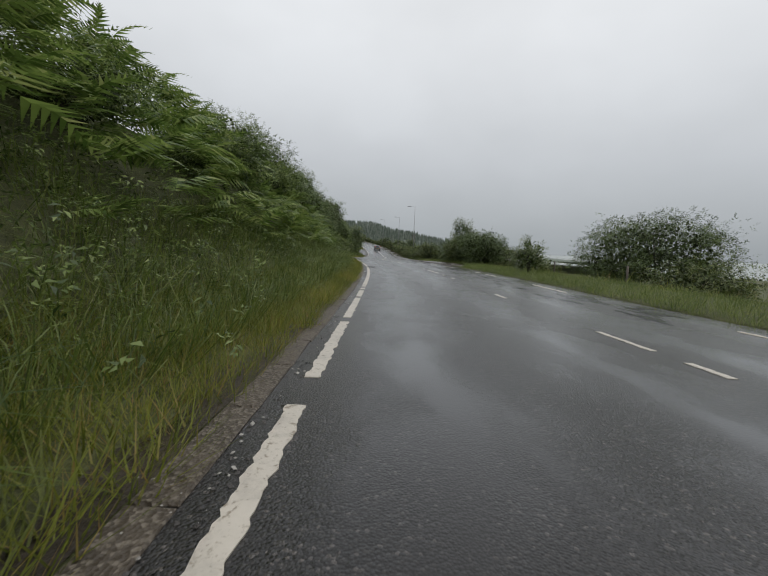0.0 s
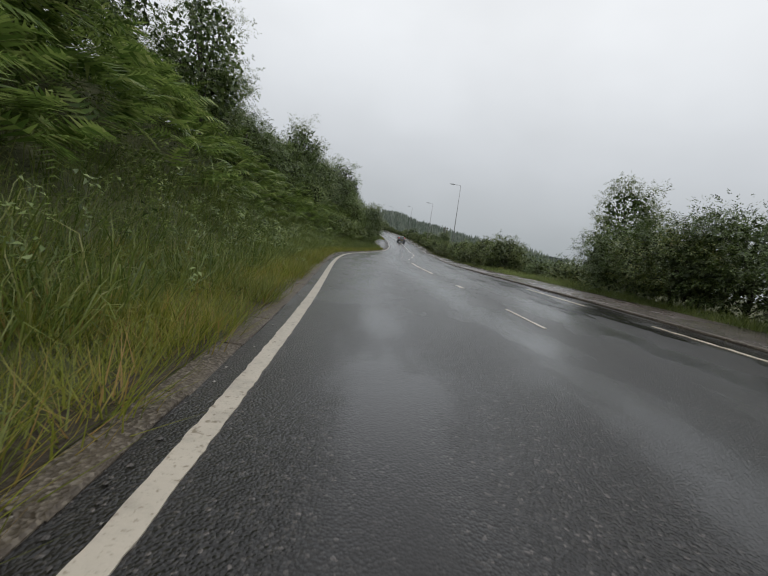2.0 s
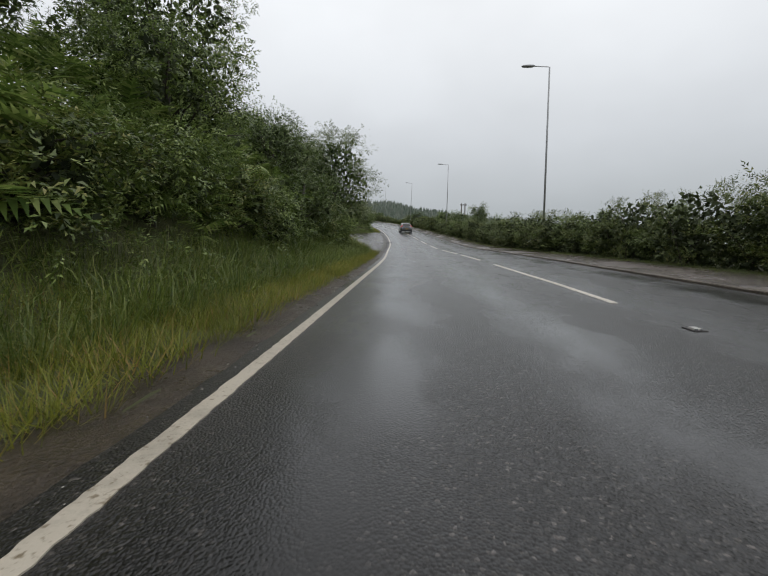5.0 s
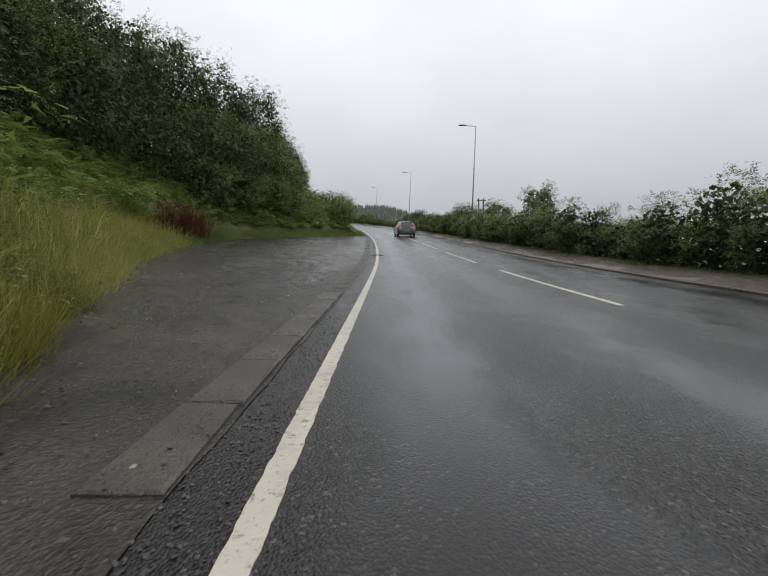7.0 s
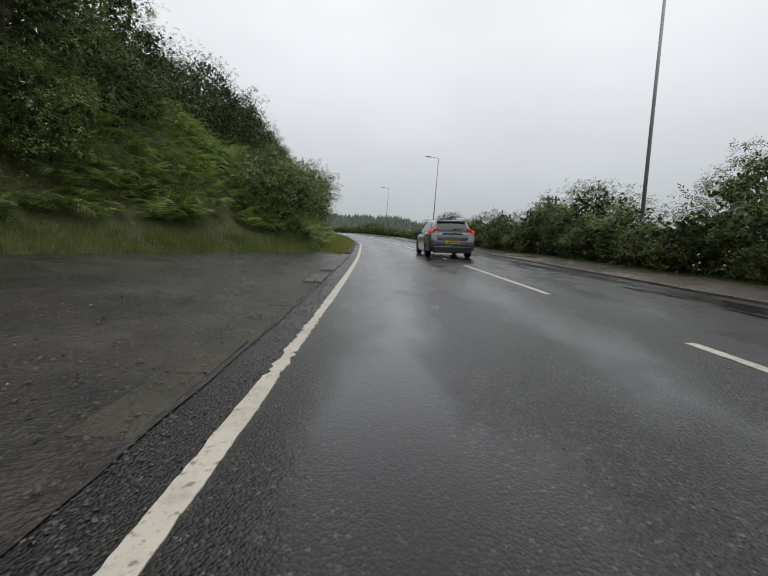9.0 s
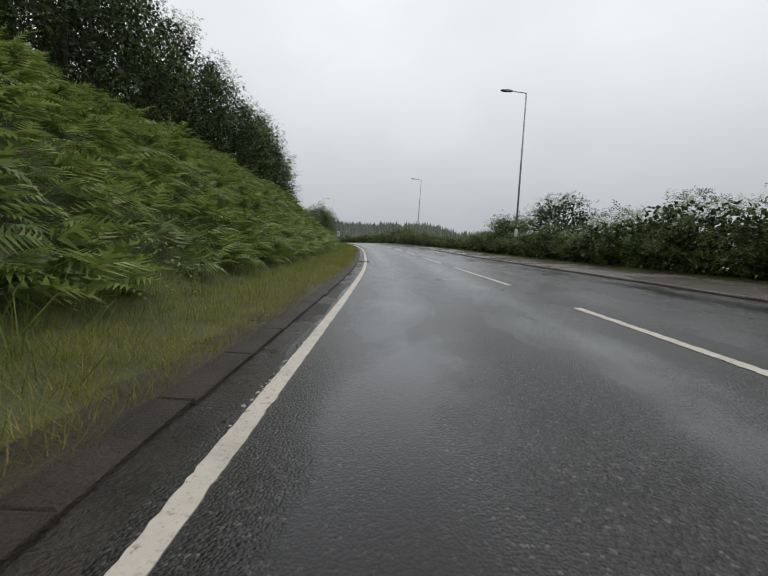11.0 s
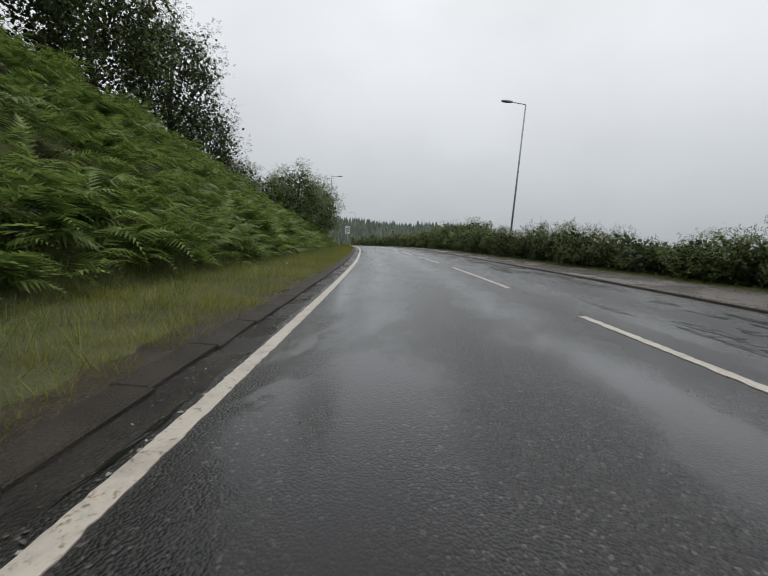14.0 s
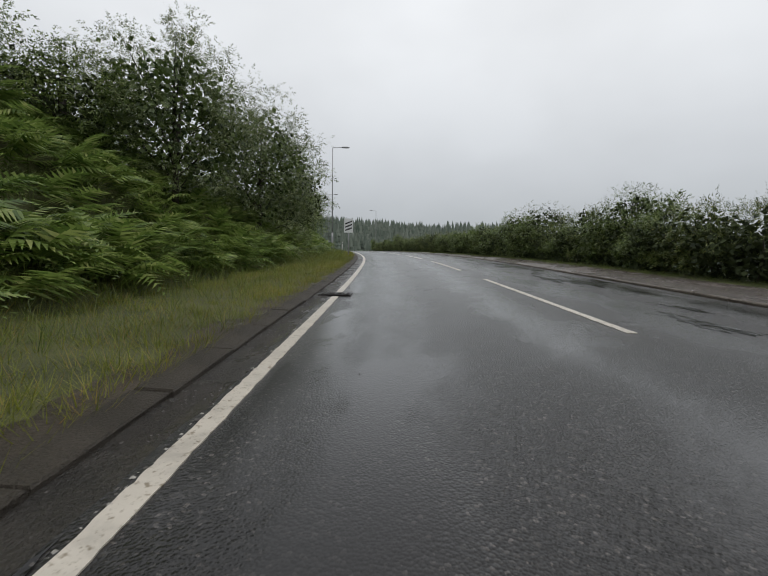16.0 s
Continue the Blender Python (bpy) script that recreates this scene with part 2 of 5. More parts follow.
# valley mist is mixed into the field colour
VALLEY = earth("haze_tinted_valley_fields", (0.36, 0.39, 0.38), (0.46, 0.49, 0.48), 0.95, 0.02, 0.3, 0.0)
IRON = plain("wet_cast_iron", (0.035, 0.030, 0.028), 0.4, 0.7, 0.4, 20, 0.3)
GULLY_SHADE = plain("gully_shade", (0.004, 0.004, 0.004), 0.3)
GALV = plain("galvanised_steel", (0.34, 0.345, 0.355), 0.5, 0.15, 0.2, 6, 0.1)
LAMPHEAD = plain("grey_lamp_head", (0.12, 0.125, 0.13), 0.45, 0.2, 0.2, 8)
BARK = plain("wet_bark", (0.045, 0.036, 0.028), 0.75, 0, 0.45, 14, 0.6)
TIMBER = plain("weathered_timber", (0.10, 0.085, 0.07), 0.8, 0, 0.4, 10, 0.5)
FERN = foliage("bracken_green", (0.062, 0.115, 0.022), (0.245, 0.335, 0.090), 0.40, 0.7, 0.42, (0.36, 0.40, 0.16))
GRASS = foliage("verge_grass", (0.105, 0.135, 0.020), (0.285, 0.310, 0.052), 0.5, 0.6, 0.45, (0.37, 0.24, 0.10))
TALL = foliage("tall_grass", (0.060, 0.100, 0.020), (0.190, 0.245, 0.058), 0.42, 0.5, 0.45, (0.27, 0.28, 0.11))
HAY = foliage("flowering_grass", (0.19, 0.215, 0.045), (0.40, 0.42, 0.115), 0.5, 0.6, 0.5, (0.50, 0.44, 0.22))
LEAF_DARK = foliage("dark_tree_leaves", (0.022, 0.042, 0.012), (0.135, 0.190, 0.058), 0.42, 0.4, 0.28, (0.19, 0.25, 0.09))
LEAF_MID = foliage("tree_leaves", (0.034, 0.064, 0.016), (0.205, 0.275, 0.078), 0.42, 0.4, 0.30, (0.29, 0.35, 0.13))
LEAF_PALE = foliage("willow_leaves", (0.075, 0.105, 0.045), (0.270, 0.315, 0.160), 0.4, 0.5, 0.32)
LEAF_HEDGE = foliage("broom_and_bramble_leaves", (0.030, 0.052, 0.012), (0.150, 0.200, 0.050), 0.45, 0.5, 0.3, (0.28, 0.27, 0.10))
# darker leaf copy: shade inside crowns and hedges is put into its colour
LEAF_INNER_SHADE = foliage("shaded_inner_leaves", (0.018, 0.028, 0.010), (0.060, 0.080, 0.028), 0.85, 0.5, 0.15)
BLOSSOM = foliage("hawthorn_blossom", (0.35, 0.33, 0.28), (0.62, 0.60, 0.54), 0.6, 0.8, 0.3)
DOCK = foliage("dead_dock_red_brown", (0.055, 0.018, 0.010), (0.14, 0.045, 0.022), 0.7, 0.8, 0.2)
# haze of distance is put into these two paler colours
FAR_WOOD = foliage("haze_tinted_conifers", (0.13, 0.165, 0.145), (0.195, 0.23, 0.205), 0.8, 0.05, 0.2)
FAR_HILL = earth("haze_tinted_hill", (0.38, 0.41, 0.42), (0.44, 0.47, 0.48), 0.95, 0.02, 0.4, 0.0)

# ---- the road's line in plan and profile; d is metres to the right of the left edge line ----
BENDS = [-10.94, -4.18, 3.07, 7.19, 5.95, -8.7, -9.76, 2.01, -1.25, 6.0, -3.22, 3.79, 2.35, 1.82, 2.49, -0.05, 5.07, 1.32, 2.02, 2.39, 2.93, 0.5, 4.04, 6.52, 1.47, 0.63, 0.87, 0.99, 1.01, 1.0, 1.0]
SLOPES = [-5.25, -1.24, -1.38, -3.2, -2.22, -1.85, 2.78, 3.46, 3.14, 4.73, 4.13, 4.76, 3.42, 2.74, 2.33, 2.14]
WIDTHS = [3.36, 2.94, 3.68, 3.28, 3.07, 3.27, 2.86, 2.87]
ST = np.arange(-10, 300, 0.5)
_k = np.interp(ST, np.arange(-10, 300, 10.0), BENDS) / 1000
TH = np.concatenate([[0], np.cumsum(0.25 * (_k[1:] + _k[:-1]))])
TH -= np.interp(0, ST, TH)
_m = 0.5 * (TH[1:] + TH[:-1])
RX = np.concatenate([[0], np.cumsum(-np.sin(_m) * 0.5)])
RY = np.concatenate([[0], np.cumsum(np.cos(_m) * 0.5)])
RX -= np.interp(0, ST, RX)
RY -= np.interp(0, ST, RY)
_g = np.interp(ST, np.arange(-10, 300, 20.0), SLOPES) / 100
RZ = np.concatenate([[0], np.cumsum(0.25 * (_g[1:] + _g[:-1]))])
RZ -= np.interp(0, ST, RZ)


def road(s, d, z=0.0):
    """Arrays of world places at station s, offset d and height z over the road's profile."""
    s, d, z = np.broadcast_arrays(np.asarray(s, float), np.asarray(d, float), np.asarray(z, float))
    sc = np.clip(s, ST[0], ST[-1])
    over = s - sc
    th = np.interp(sc, ST, TH)
    near = np.clip(d, -22, 22)
    far = d - near
    x = np.interp(sc, ST, RX) - np.sin(th) * over + np.cos(th) * near + far * math.cos(0.1)
    y = np.interp(sc, ST, RY) + np.cos(th) * over + np.sin(th) * near + far * math.sin(0.1)
    return np.stack([x, y, np.interp(sc, ST, RZ) + z], -1)


def spot(s, d, z=0.0):
    return Vector(road(s, d, z).tolist())


def turn_at(s):
    return math.degrees(float(np.interp(s, ST, TH)))


def centre(s):
    return np.interp(s, np.arange(-10, 300, 40.0), WIDTHS)


def knots(s, *pairs):
    return np.interp(s, [a for a, _ in pairs], [b for _, b in pairs])


def foot(s):
    """Where the left bank begins to rise."""
    return knots(s, (-20, -1.3), (20, -1.4), (45, -1.5), (70, -1.6), (82, -1.3), (86, -1.5), (89, -2.0), (92, -3.2), (97, -5.5), (102, -7.2), (108, -8.2), (113, -8.0),
                 (117, -6.6), (121, -5.2), (125, -3.5), (128.5, -2.2), (132, -1.6), (140, -1.9), (150, -2.6), (200, -2.6), (215, -2.3), (300, -2.2))


def bank_run(s):
    return knots(s, (-20, 4.2), (60, 4.2), (85, 4.5), (110, 5), (140, 6.2), (200, 6.2), (215, 5), (300, 5))


def bank_rise(s):
    return knots(s, (-20, 3.4), (20, 3.4), (45, 3.6), (80, 3.0), (95, 3.2), (110, 3.8), (140, 4.6), (185, 4.9), (200, 4.0), (210, 2.9), (225, 2.4), (300, 2.4))


def layby_rise(s, d):
    """The layby climbs gently away from the road."""
    return 0.07 * np.clip(np.minimum(-d, -foot(s)) - 0.7, 0, None) * knots(s, (84, 0), (88, 1), (127, 1), (133, 0))


def wobble(s, d, scale, seed=0.0):
    return np.array([noise.noise((a * scale, b * scale, seed)) for a, b in zip(np.ravel(s), np.ravel(d))]).reshape(np.shape(s))


def land(s, d):
    """Height of the ground over the road's profile."""
    s, d = np.broadcast_arrays(np.asarray(s, float), np.asarray(d, float))
    f, run, rise = foot(s), bank_run(s), bank_rise(s)
    left = np.clip((f - d) / run, 0, None)
    bank = np.where(left < 1, rise * (left * left * (3 - 2 * left) * 0.45 + left * 0.55), rise + (left - 1) * run * 0.32)
    bank = np.where(d < -40, np.minimum(bank, rise + (40 + f - run) * 0.32 + (-40 - d) * 0.05), bank)
    brow = knots(s, (60, 9.5), (72, 13.0))  # where the ground falls away to the valley
    right = -0.24 * np.clip(np.minimum(d, 45) - brow, 0, None) - 0.10 * np.clip(d - 45, 0, 150)
    verge = np.where(d < -0.35, 0.012 + 0.10 * np.clip(-0.5 - d, 0, 0.8), np.where(d > 6.05, 0.02, -0.12))
    sunk = knots(s, (86, 0), (87.5, 0.2), (129.5, 0.2), (131.5, 0)) * np.clip((d - f) / 0.5, 0, 1)  # bed of the layby
    return np.where(d < -0.35, verge + bank + layby_rise(s, d) - sunk, verge + right)


def link(name, verts, faces, mat, smooth=True, parent=None):
    me = bpy.data.meshes.new(name)
    me.from_pydata(np.asarray(verts).reshape(-1, 3).tolist(), [], [list(map(int, f)) for f in faces])
    me.materials.append(mat)
    if smooth:
        me.polygons.foreach_set("use_smooth", [True] * len(me.polygons))
    me.update()
    ob = new(name, me)
    ob.parent = parent
    return ob


def part(name, bm, mat, parent, label=""):
    me = bpy.data.meshes.new(name)
    bm.to_mesh(me)
    bm.free()
    me.materials.append(mat)
    ob = new(name, me)
    ob.parent = parent
    if label:
        ob["label"] = label
    return ob


def sheet(name, ss, ds, height, mat):
    """A sheet over stations ss and offsets ds; height gives z at arrays of both."""
    S, D = np.meshgrid(ss, ds, indexing="ij")
    v = road(S, D, height(S, D))
    a, b = len(ss), len(ds)
    f = [(i * b + j, i * b + j + 1, (i + 1) * b + j + 1, (i + 1) * b + j) for i in range(a - 1) for j in range(b - 1)]
    return link(name, v, f, mat)


def solid(name, loops, mat, parent=None, smooth=False):
    """A closed sweep through rings of equal length, capped at both ends."""
    k = len(loops[0])
    v = [p for ring in loops for p in ring]
    f = [(i * k + j, i * k + (j + 1) % k, (i + 1) * k + (j + 1) % k, (i + 1) * k + j) for i in range(len(loops) - 1) for j in range(k)]
    f += [tuple(range(k))[::-1], tuple((len(loops) - 1) * k + j for j in range(k))]
    return link(name, v, f, mat, smooth, parent)


def tube(points, radii, sides=6):
    """Vertices and faces of a tapered tube."""
    v, f = [], []
    for i, (p, r) in enumerate(zip(points, radii)):
        p = Vector(p)
        ahead = (Vector(points[min(i + 1, len(points) - 1)]) - Vector(points[max(i - 1, 0)])).normalized()
        a = ahead.orthogonal().normalized()
        b = ahead.cross(a)
        v += [p + r * (math.cos(6.2832 * j / sides) * a + math.sin(6.2832 * j / sides) * b) for j in range(sides)]
    for i in range(len(points) - 1):
        f += [(i * sides + j, i * sides + (j + 1) % sides, (i + 1) * sides + (j + 1) % sides, (i + 1) * sides + j) for j in range(sides)]
    f += [tuple(range(sides))[::-1], tuple((len(points) - 1) * sides + j for j in range(sides))]
    return v, f


def tubes(name, lines, mat, parent=None, sides=6):
    v, f = [], []
    for pts, rad in lines:
        a, b = tube(pts, rad, sides)
        f += [tuple(i + len(v) for i in q) for q in b]
        v += a
    return link(name, [tuple(p) for p in v], f, mat, True, parent)


def block(name, sx, sy, sz, mat, parent=None, at=(0, 0, 0), bevel=0.0, label="", turn=0.0):
    """A bevelled box with its centre at the given place."""
    bm = bmesh.new()
    bmesh.ops.create_cube(bm, size=1, matrix=Matrix.Translation(at) @ Matrix.Rotation(turn, 4, "Z") @ Matrix.Diagonal((sx, sy, sz, 1)))
    if bevel:
        bmesh.ops.bevel(bm, geom=bm.edges[:], offset=bevel, segments=2, affect="EDGES")
    return part(name, bm, mat, parent, label)


# ---- foliage: many copies of one small template in one mesh ----
LEAF_V = np.array([(0, 0, 0), (0.5, 0.28, 0.06), (1, 0, -0.05), (0.5, -0.28, 0.06)], float)
LEAF_F = [(0, 1, 2), (0, 2, 3)]


def spray_template(leaves=7):
    """Small pointed leaves along a short bent twig."""
    v, f = [], []
    for i in range(leaves):
        u = i / (leaves - 1)
        yaw, tip, size = (1.0 - 0.7 * u) * (1 if i % 2 else -1), 0.3 * math.sin(5.1 * i), 0.345 * (1.05 - 0.35 * u)
        x, y, z = 0.72 * u, 0.05 * math.sin(7 * u), 0.10 * math.sin(2.3 * i + 1)
        c, w = math.cos(yaw), math.sin(yaw)
        for p, q in ((0.0, 0.0), (0.42, 0.34), (1.0, -0.06)):
            p, q = p * size, q * size * (1 if i % 3 else -1)
            v.append((x + p * c - q * w, y + p * w + q * c, z + p * tip))
        f.append((3 * i, 3 * i + 1, 3 * i + 2))
    return np.array(v), f


def tuft_template(count, spread, lean, width, bend):
    """A tuft of grass: count blades fanning out of one root, bent over at their tips."""
    r = np.random.default_rng(count)
    v, f = [], []
    for i in range(count):
        a, tall, out = 6.2832 * (i + 0.4 * r.uniform()) / count, r.uniform(0.6, 1.0), lean * r.uniform(0.3, 1.3)
        x, y = spread * math.cos(a) * r.uniform(0.2, 1), spread * math.sin(a) * r.uniform(0.2, 1)
        side = (-math.sin(a + r.normal(0, 0.6)) * width, math.cos(a) * width)
        k = len(v)
        if bend:
            mx, my, mz = x + math.cos(a) * out * 0.35, y + math.sin(a) * out * 0.35, tall * 0.66
            v += [(x - side[0], y - side[1], 0), (x + side[0], y + side[1], 0), (mx + side[0] * 0.8, my + side[1] * 0.8, mz), (mx - side[0] * 0.8, my - side[1] * 0.8, mz),
                  (x + math.cos(a) * out, y + math.sin(a) * out, tall * (0.95 - 0.35 * min(1, out)))]
            f += [(k, k + 1, k + 2, k + 3), (k + 3, k + 2, k + 4)]
        else:
            v += [(x - side[0], y - side[1], 0), (x + side[0], y + side[1], 0), (x + math.cos(a) * out, y + math.sin(a) * out, tall)]
            f += [(k, k + 1, k + 2)]
    return np.array(v), f


TURF_V, TURF_F = tuft_template(11, 0.55, 0.80, 0.017, False)
SHEAF_V, SHEAF_F = tuft_template(7, 0.24, 0.72, 0.0068, True)
SPRAY_V, SPRAY_F = spray_template()


def frond_template(pairs=11):
    """A feathered triangular frond: narrow leaflets in pairs along an arching stalk that droops at its tip."""
    v, f = [], []
    for i in range(pairs):
        u = (i + 0.8) / pairs
        x, z = u * (1 - 0.22 * u), 0.34 * u - 0.62 * u * u
        w = 0.33 * (1 - u) ** 0.95 * min(1, 0.55 + 2.5 * u) + 0.02
        half = 0.039 * (1.15 - 0.55 * u)
        for side in (-1, 1):
            k = len(v)
            v += [(x - half, 0, z + 0.3 * half), (x + half, 0, z), (x + 0.05 + 0.28 * w, side * w, z - 0.30 * w)]
            f += [(k, k + 1, k + 2) if side > 0 else (k + 2, k + 1, k)]
    return np.array(v), f


FROND_V, FROND_F = frond_template()
rng = np.random.default_rng(7)


def scatter(name, base, yaw, pitch, size, mat, tv=LEAF_V, tf=LEAF_F, width=None, roll=None, parent=None, kind="stuff"):
    """One mesh of a template laid at each base point, turned by yaw and pitch (radians) and scaled."""
    base = np.asarray(base, float)
    n, k = len(base), len(tv)
    size = np.broadcast_to(np.asarray(size, float), (n,))
    width = size if width is None else np.broadcast_to(np.asarray(width, float), (n,))
    roll = np.zeros(n) if roll is None else roll
    t = np.repeat(tv[None], n, 0) * np.stack([size, width, size], -1)[:, None, :]
    cr, sr = np.cos(roll)[:, None], np.sin(roll)[:, None]
    x, y, z = t[..., 0], t[..., 1] * cr - t[..., 2] * sr, t[..., 1] * sr + t[..., 2] * cr
    cp, sp = np.cos(pitch)[:, None], np.sin(pitch)[:, None]
    x, z = x * cp - z * sp, x * sp + z * cp
    cy, sy = np.cos(yaw)[:, None], np.sin(yaw)[:, None]
    x, y = x * cy - y * sy, x * sy + y * cy
    v = (np.stack([x, y, z], -1) + base[:, None, :]).reshape(-1, 3)
    loops = np.concatenate([np.array(q) for q in tf])
    counts = np.array([len(q) for q in tf])
    idx = (loops[None] + (np.arange(n) * k)[:, None]).ravel()
    tot = np.tile(counts, n)
    me = bpy.data.meshes.new(name)
    me.vertices.add(len(v))
    me.vertices.foreach_set("co", v.ravel())
    me.loops.add(len(idx))
    me.loops.foreach_set("vertex_index", idx.astype(np.int32))
    me.polygons.add(len(tot))
    me.polygons.foreach_set("loop_start", np.concatenate([[0], np.cumsum(tot)[:-1]]).astype(np.int32))
    me.polygons.foreach_set("loop_total", tot.astype(np.int32))
    me.materials.append(mat)
    me.update(calc_edges=True)
    ob = new(name, me)
    ob.parent = parent
    return ob


def crown_points(n, rx, ry, rz, clumps, clump_r, seed):
    """Points on the skins of leaf clumps round an uneven egg-shaped crown; also the clumps' centres, and which way each point faces."""
    r = np.random.default_rng(seed)
    u = r.normal(size=(clumps, 3))
    u /= np.linalg.norm(u, axis=1, keepdims=True)
    flat = np.hypot(u[:, 0], u[:, 1])[:, None] + 1e-6
    wide = np.where(u[:, 2:3] < 0, np.maximum(flat, 0.86 + 0.1 * u[:, 2:3]), flat)
    u[:, :2] *= wide / flat
    rad = r.uniform(0.60, 1.0, clumps) ** 0.5 * r.uniform(0.80, 1.08, clumps)
    c = u * rad[:, None] * np.array([rx, ry, rz])
    own = clump_r * r.uniform(0.55, 1.15, clumps)
    which = r.integers(0, clumps, n)
    v = r.normal(size=(n, 3))
    v /= np.linalg.norm(v, axis=1, keepdims=True)
    v[:, 2] = np.where(v[:, 2] < 0, v[:, 2] * 0.55, v[:, 2])
    out = r.uniform(0.5, 1.06, n) * np.where(r.uniform(0, 1, n) < 0.06, 1.22, 1.0)
    return c[which] + v * (own[which] * out)[:, None] * np.array([1, 1, 0.8]), c, v


def tree(name, s, d, height, radius, mat, seed, leaves=5000, leaf=0.13, trunk=0.11, label="", category="tree", skirt=0.25, slim=1.0, lift=None, base=None):
    """A trunk with limbs and a crown of separate leaves."""
    r = np.random.default_rng(seed)
    root = new(name)
    g = float(land(s, d)) if base is None else base
    root.location = spot(s, d, g)
    rz = height * (1 - skirt) / 2
    mid_z = height * skirt + rz
    count = int(leaves * (0.58 if d > -9.5 else 0.34))
    pts, clumps, faces = crown_points(count, radius * slim, radius, rz, max(18, int(leaves / 60)), min(0.80, 0.14 + radius * 0.20), seed)
    pts[:, 2] += mid_z
    pts[:, 2] = np.maximum(pts[:, 2], 0.08)
    clumps[:, 2] += mid_z
    n = len(pts)
    tubes("trunk", [([(0, 0, -0.3), (0.04 * height * r.normal(), 0.03 * height * r.normal(), height * 0.35), (0.05 * height * r.normal(), 0.04 * height * r.normal(), height * 0.8)],
                     [trunk * 1.25, trunk * 0.85, trunk * 0.25])], BARK, root, 7)
    for c in clumps[:: max(1, len(clumps) // 9)]:
        start = Vector((0, 0, max(0.1, min(height * 0.55, c[2] * r.uniform(0.3, 0.6)))))
        end = Vector(c)
        tubes("limb", [([start, start.lerp(end, 0.5) + Vector((0, 0, 0.08 * height)), end], [trunk * 0.42, trunk * 0.25, trunk * 0.06])], BARK, root, 5)
    inner = np.linalg.norm((pts - (0, 0, mid_z)) / (radius, radius, rz), axis=1) < 0.62
    size = leaf * 2.05 * r.uniform(0.65, 1.3, n) * np.where(inner, 1.7, 1.0)
    scatter("crown", pts, np.arctan2(faces[:, 1], faces[:, 0]) + r.normal(0, 0.9, n), 0.75 * np.arcsin(np.clip(faces[:, 2], -1, 1)) - 0.35 + r.normal(0, 0.35, n), size, mat, SPRAY_V, SPRAY_F, parent=root, roll=r.uniform(-0.8, 0.8, n))
    # fill leaves, coloured darker to carry the crown's inner shade
    k = int(320 + (120 if -9.5 < d < 9 else 230) * radius * height)
    k = int(k * 1.7) if mat == LEAF_PALE else k
    ball = r.normal(size=(k, 3))
    ball *= (r.uniform(0, 1, k) ** 0.40 / np.linalg.norm(ball, axis=1))[:, None]
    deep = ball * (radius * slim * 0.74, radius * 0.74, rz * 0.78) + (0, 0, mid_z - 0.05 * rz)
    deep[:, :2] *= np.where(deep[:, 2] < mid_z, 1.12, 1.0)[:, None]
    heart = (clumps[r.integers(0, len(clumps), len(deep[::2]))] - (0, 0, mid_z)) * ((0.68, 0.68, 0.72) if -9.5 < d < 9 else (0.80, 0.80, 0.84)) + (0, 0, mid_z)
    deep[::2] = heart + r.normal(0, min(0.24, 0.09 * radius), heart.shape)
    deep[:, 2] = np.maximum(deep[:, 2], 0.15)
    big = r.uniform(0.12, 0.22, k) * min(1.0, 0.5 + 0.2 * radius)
    scatter("inner_foliage", deep - (0, 0, 0.1), r.uniform(0, 6.283, k), r.uniform(-1.2, 1.2, k), big, LEAF_DARK if mat == LEAF_PALE else LEAF_INNER_SHADE, LEAF_V, LEAF_F, big * 1.5, r.uniform(-1.4, 1.4, k), parent=root)
    return tagged(root, label, category)


# ---- the large structure ----
s_axis = np.concatenate([[-400, -200, -100, -60, -40], np.arange(-30, 262, 1.5), [265, 275, 290, 320, 360, 420, 500, 700]])
d_axis = np.array([-400, -200, -120, -70, -45, -34, -28, -24, -21, -19, -17.5, -16, -15, -14, -13, -12, -11, -10, -9, -8, -7, -6.2, -5.4, -4.6, -4, -3.4, -2.9, -2.5, -2.1, -1.8, -1.5,
                   -1.2, -0.9, -0.7, -0.5, -0.365, -0.345, 1, 3, 5, 6.04, 6.06, 7.7, 9.5, 11, 14, 20, 30, 45, 70, 110, 170, 260, 400])


def ground_height(S, D):
    h = land(S, D)
    bumpy = wobble(S, D, 0.35) * 0.35 + wobble(S, D, 1.1, 5.0) * 0.12
    return h + np.where(D < foot(S), bumpy * np.clip((foot(S) - D) / 2, 0, 1), 0)


ground = tagged(sheet("ground", s_axis, d_axis, ground_height, SOIL), "dark mossy soil under grass, bracken and hedges", "ground", kind="structure")
ROAD_D = np.array([-0.335, 0.02, 0.12, 0.3, 0.45, 0.6, 1.4, 2.4, 3.4, 4.4, 5.4, 6.04])
road_s = np.concatenate([np.arange(-60, 260, 1.0), np.arange(260, 291, 5.0)])
road_ob = tagged(sheet("road", road_s, ROAD_D, lambda S, D: 0 * S, ASPHALT), "wet dark grey asphalt carriageway", "road", kind="structure")
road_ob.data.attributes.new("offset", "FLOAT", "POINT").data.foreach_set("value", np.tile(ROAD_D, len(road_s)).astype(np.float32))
film = np.outer(knots(road_s, (152, 0), (164, 0.7), (172, 1), (208, 1), (226, 0.5)), np.interp(ROAD_D, [0.02, 0.12, 0.3, 0.45, 0.6], [0, 1, 1, 0.6, 0]))
road_ob.data.attributes.new("film", "FLOAT", "POINT").data.foreach_set("value", film.ravel().astype(np.float32))
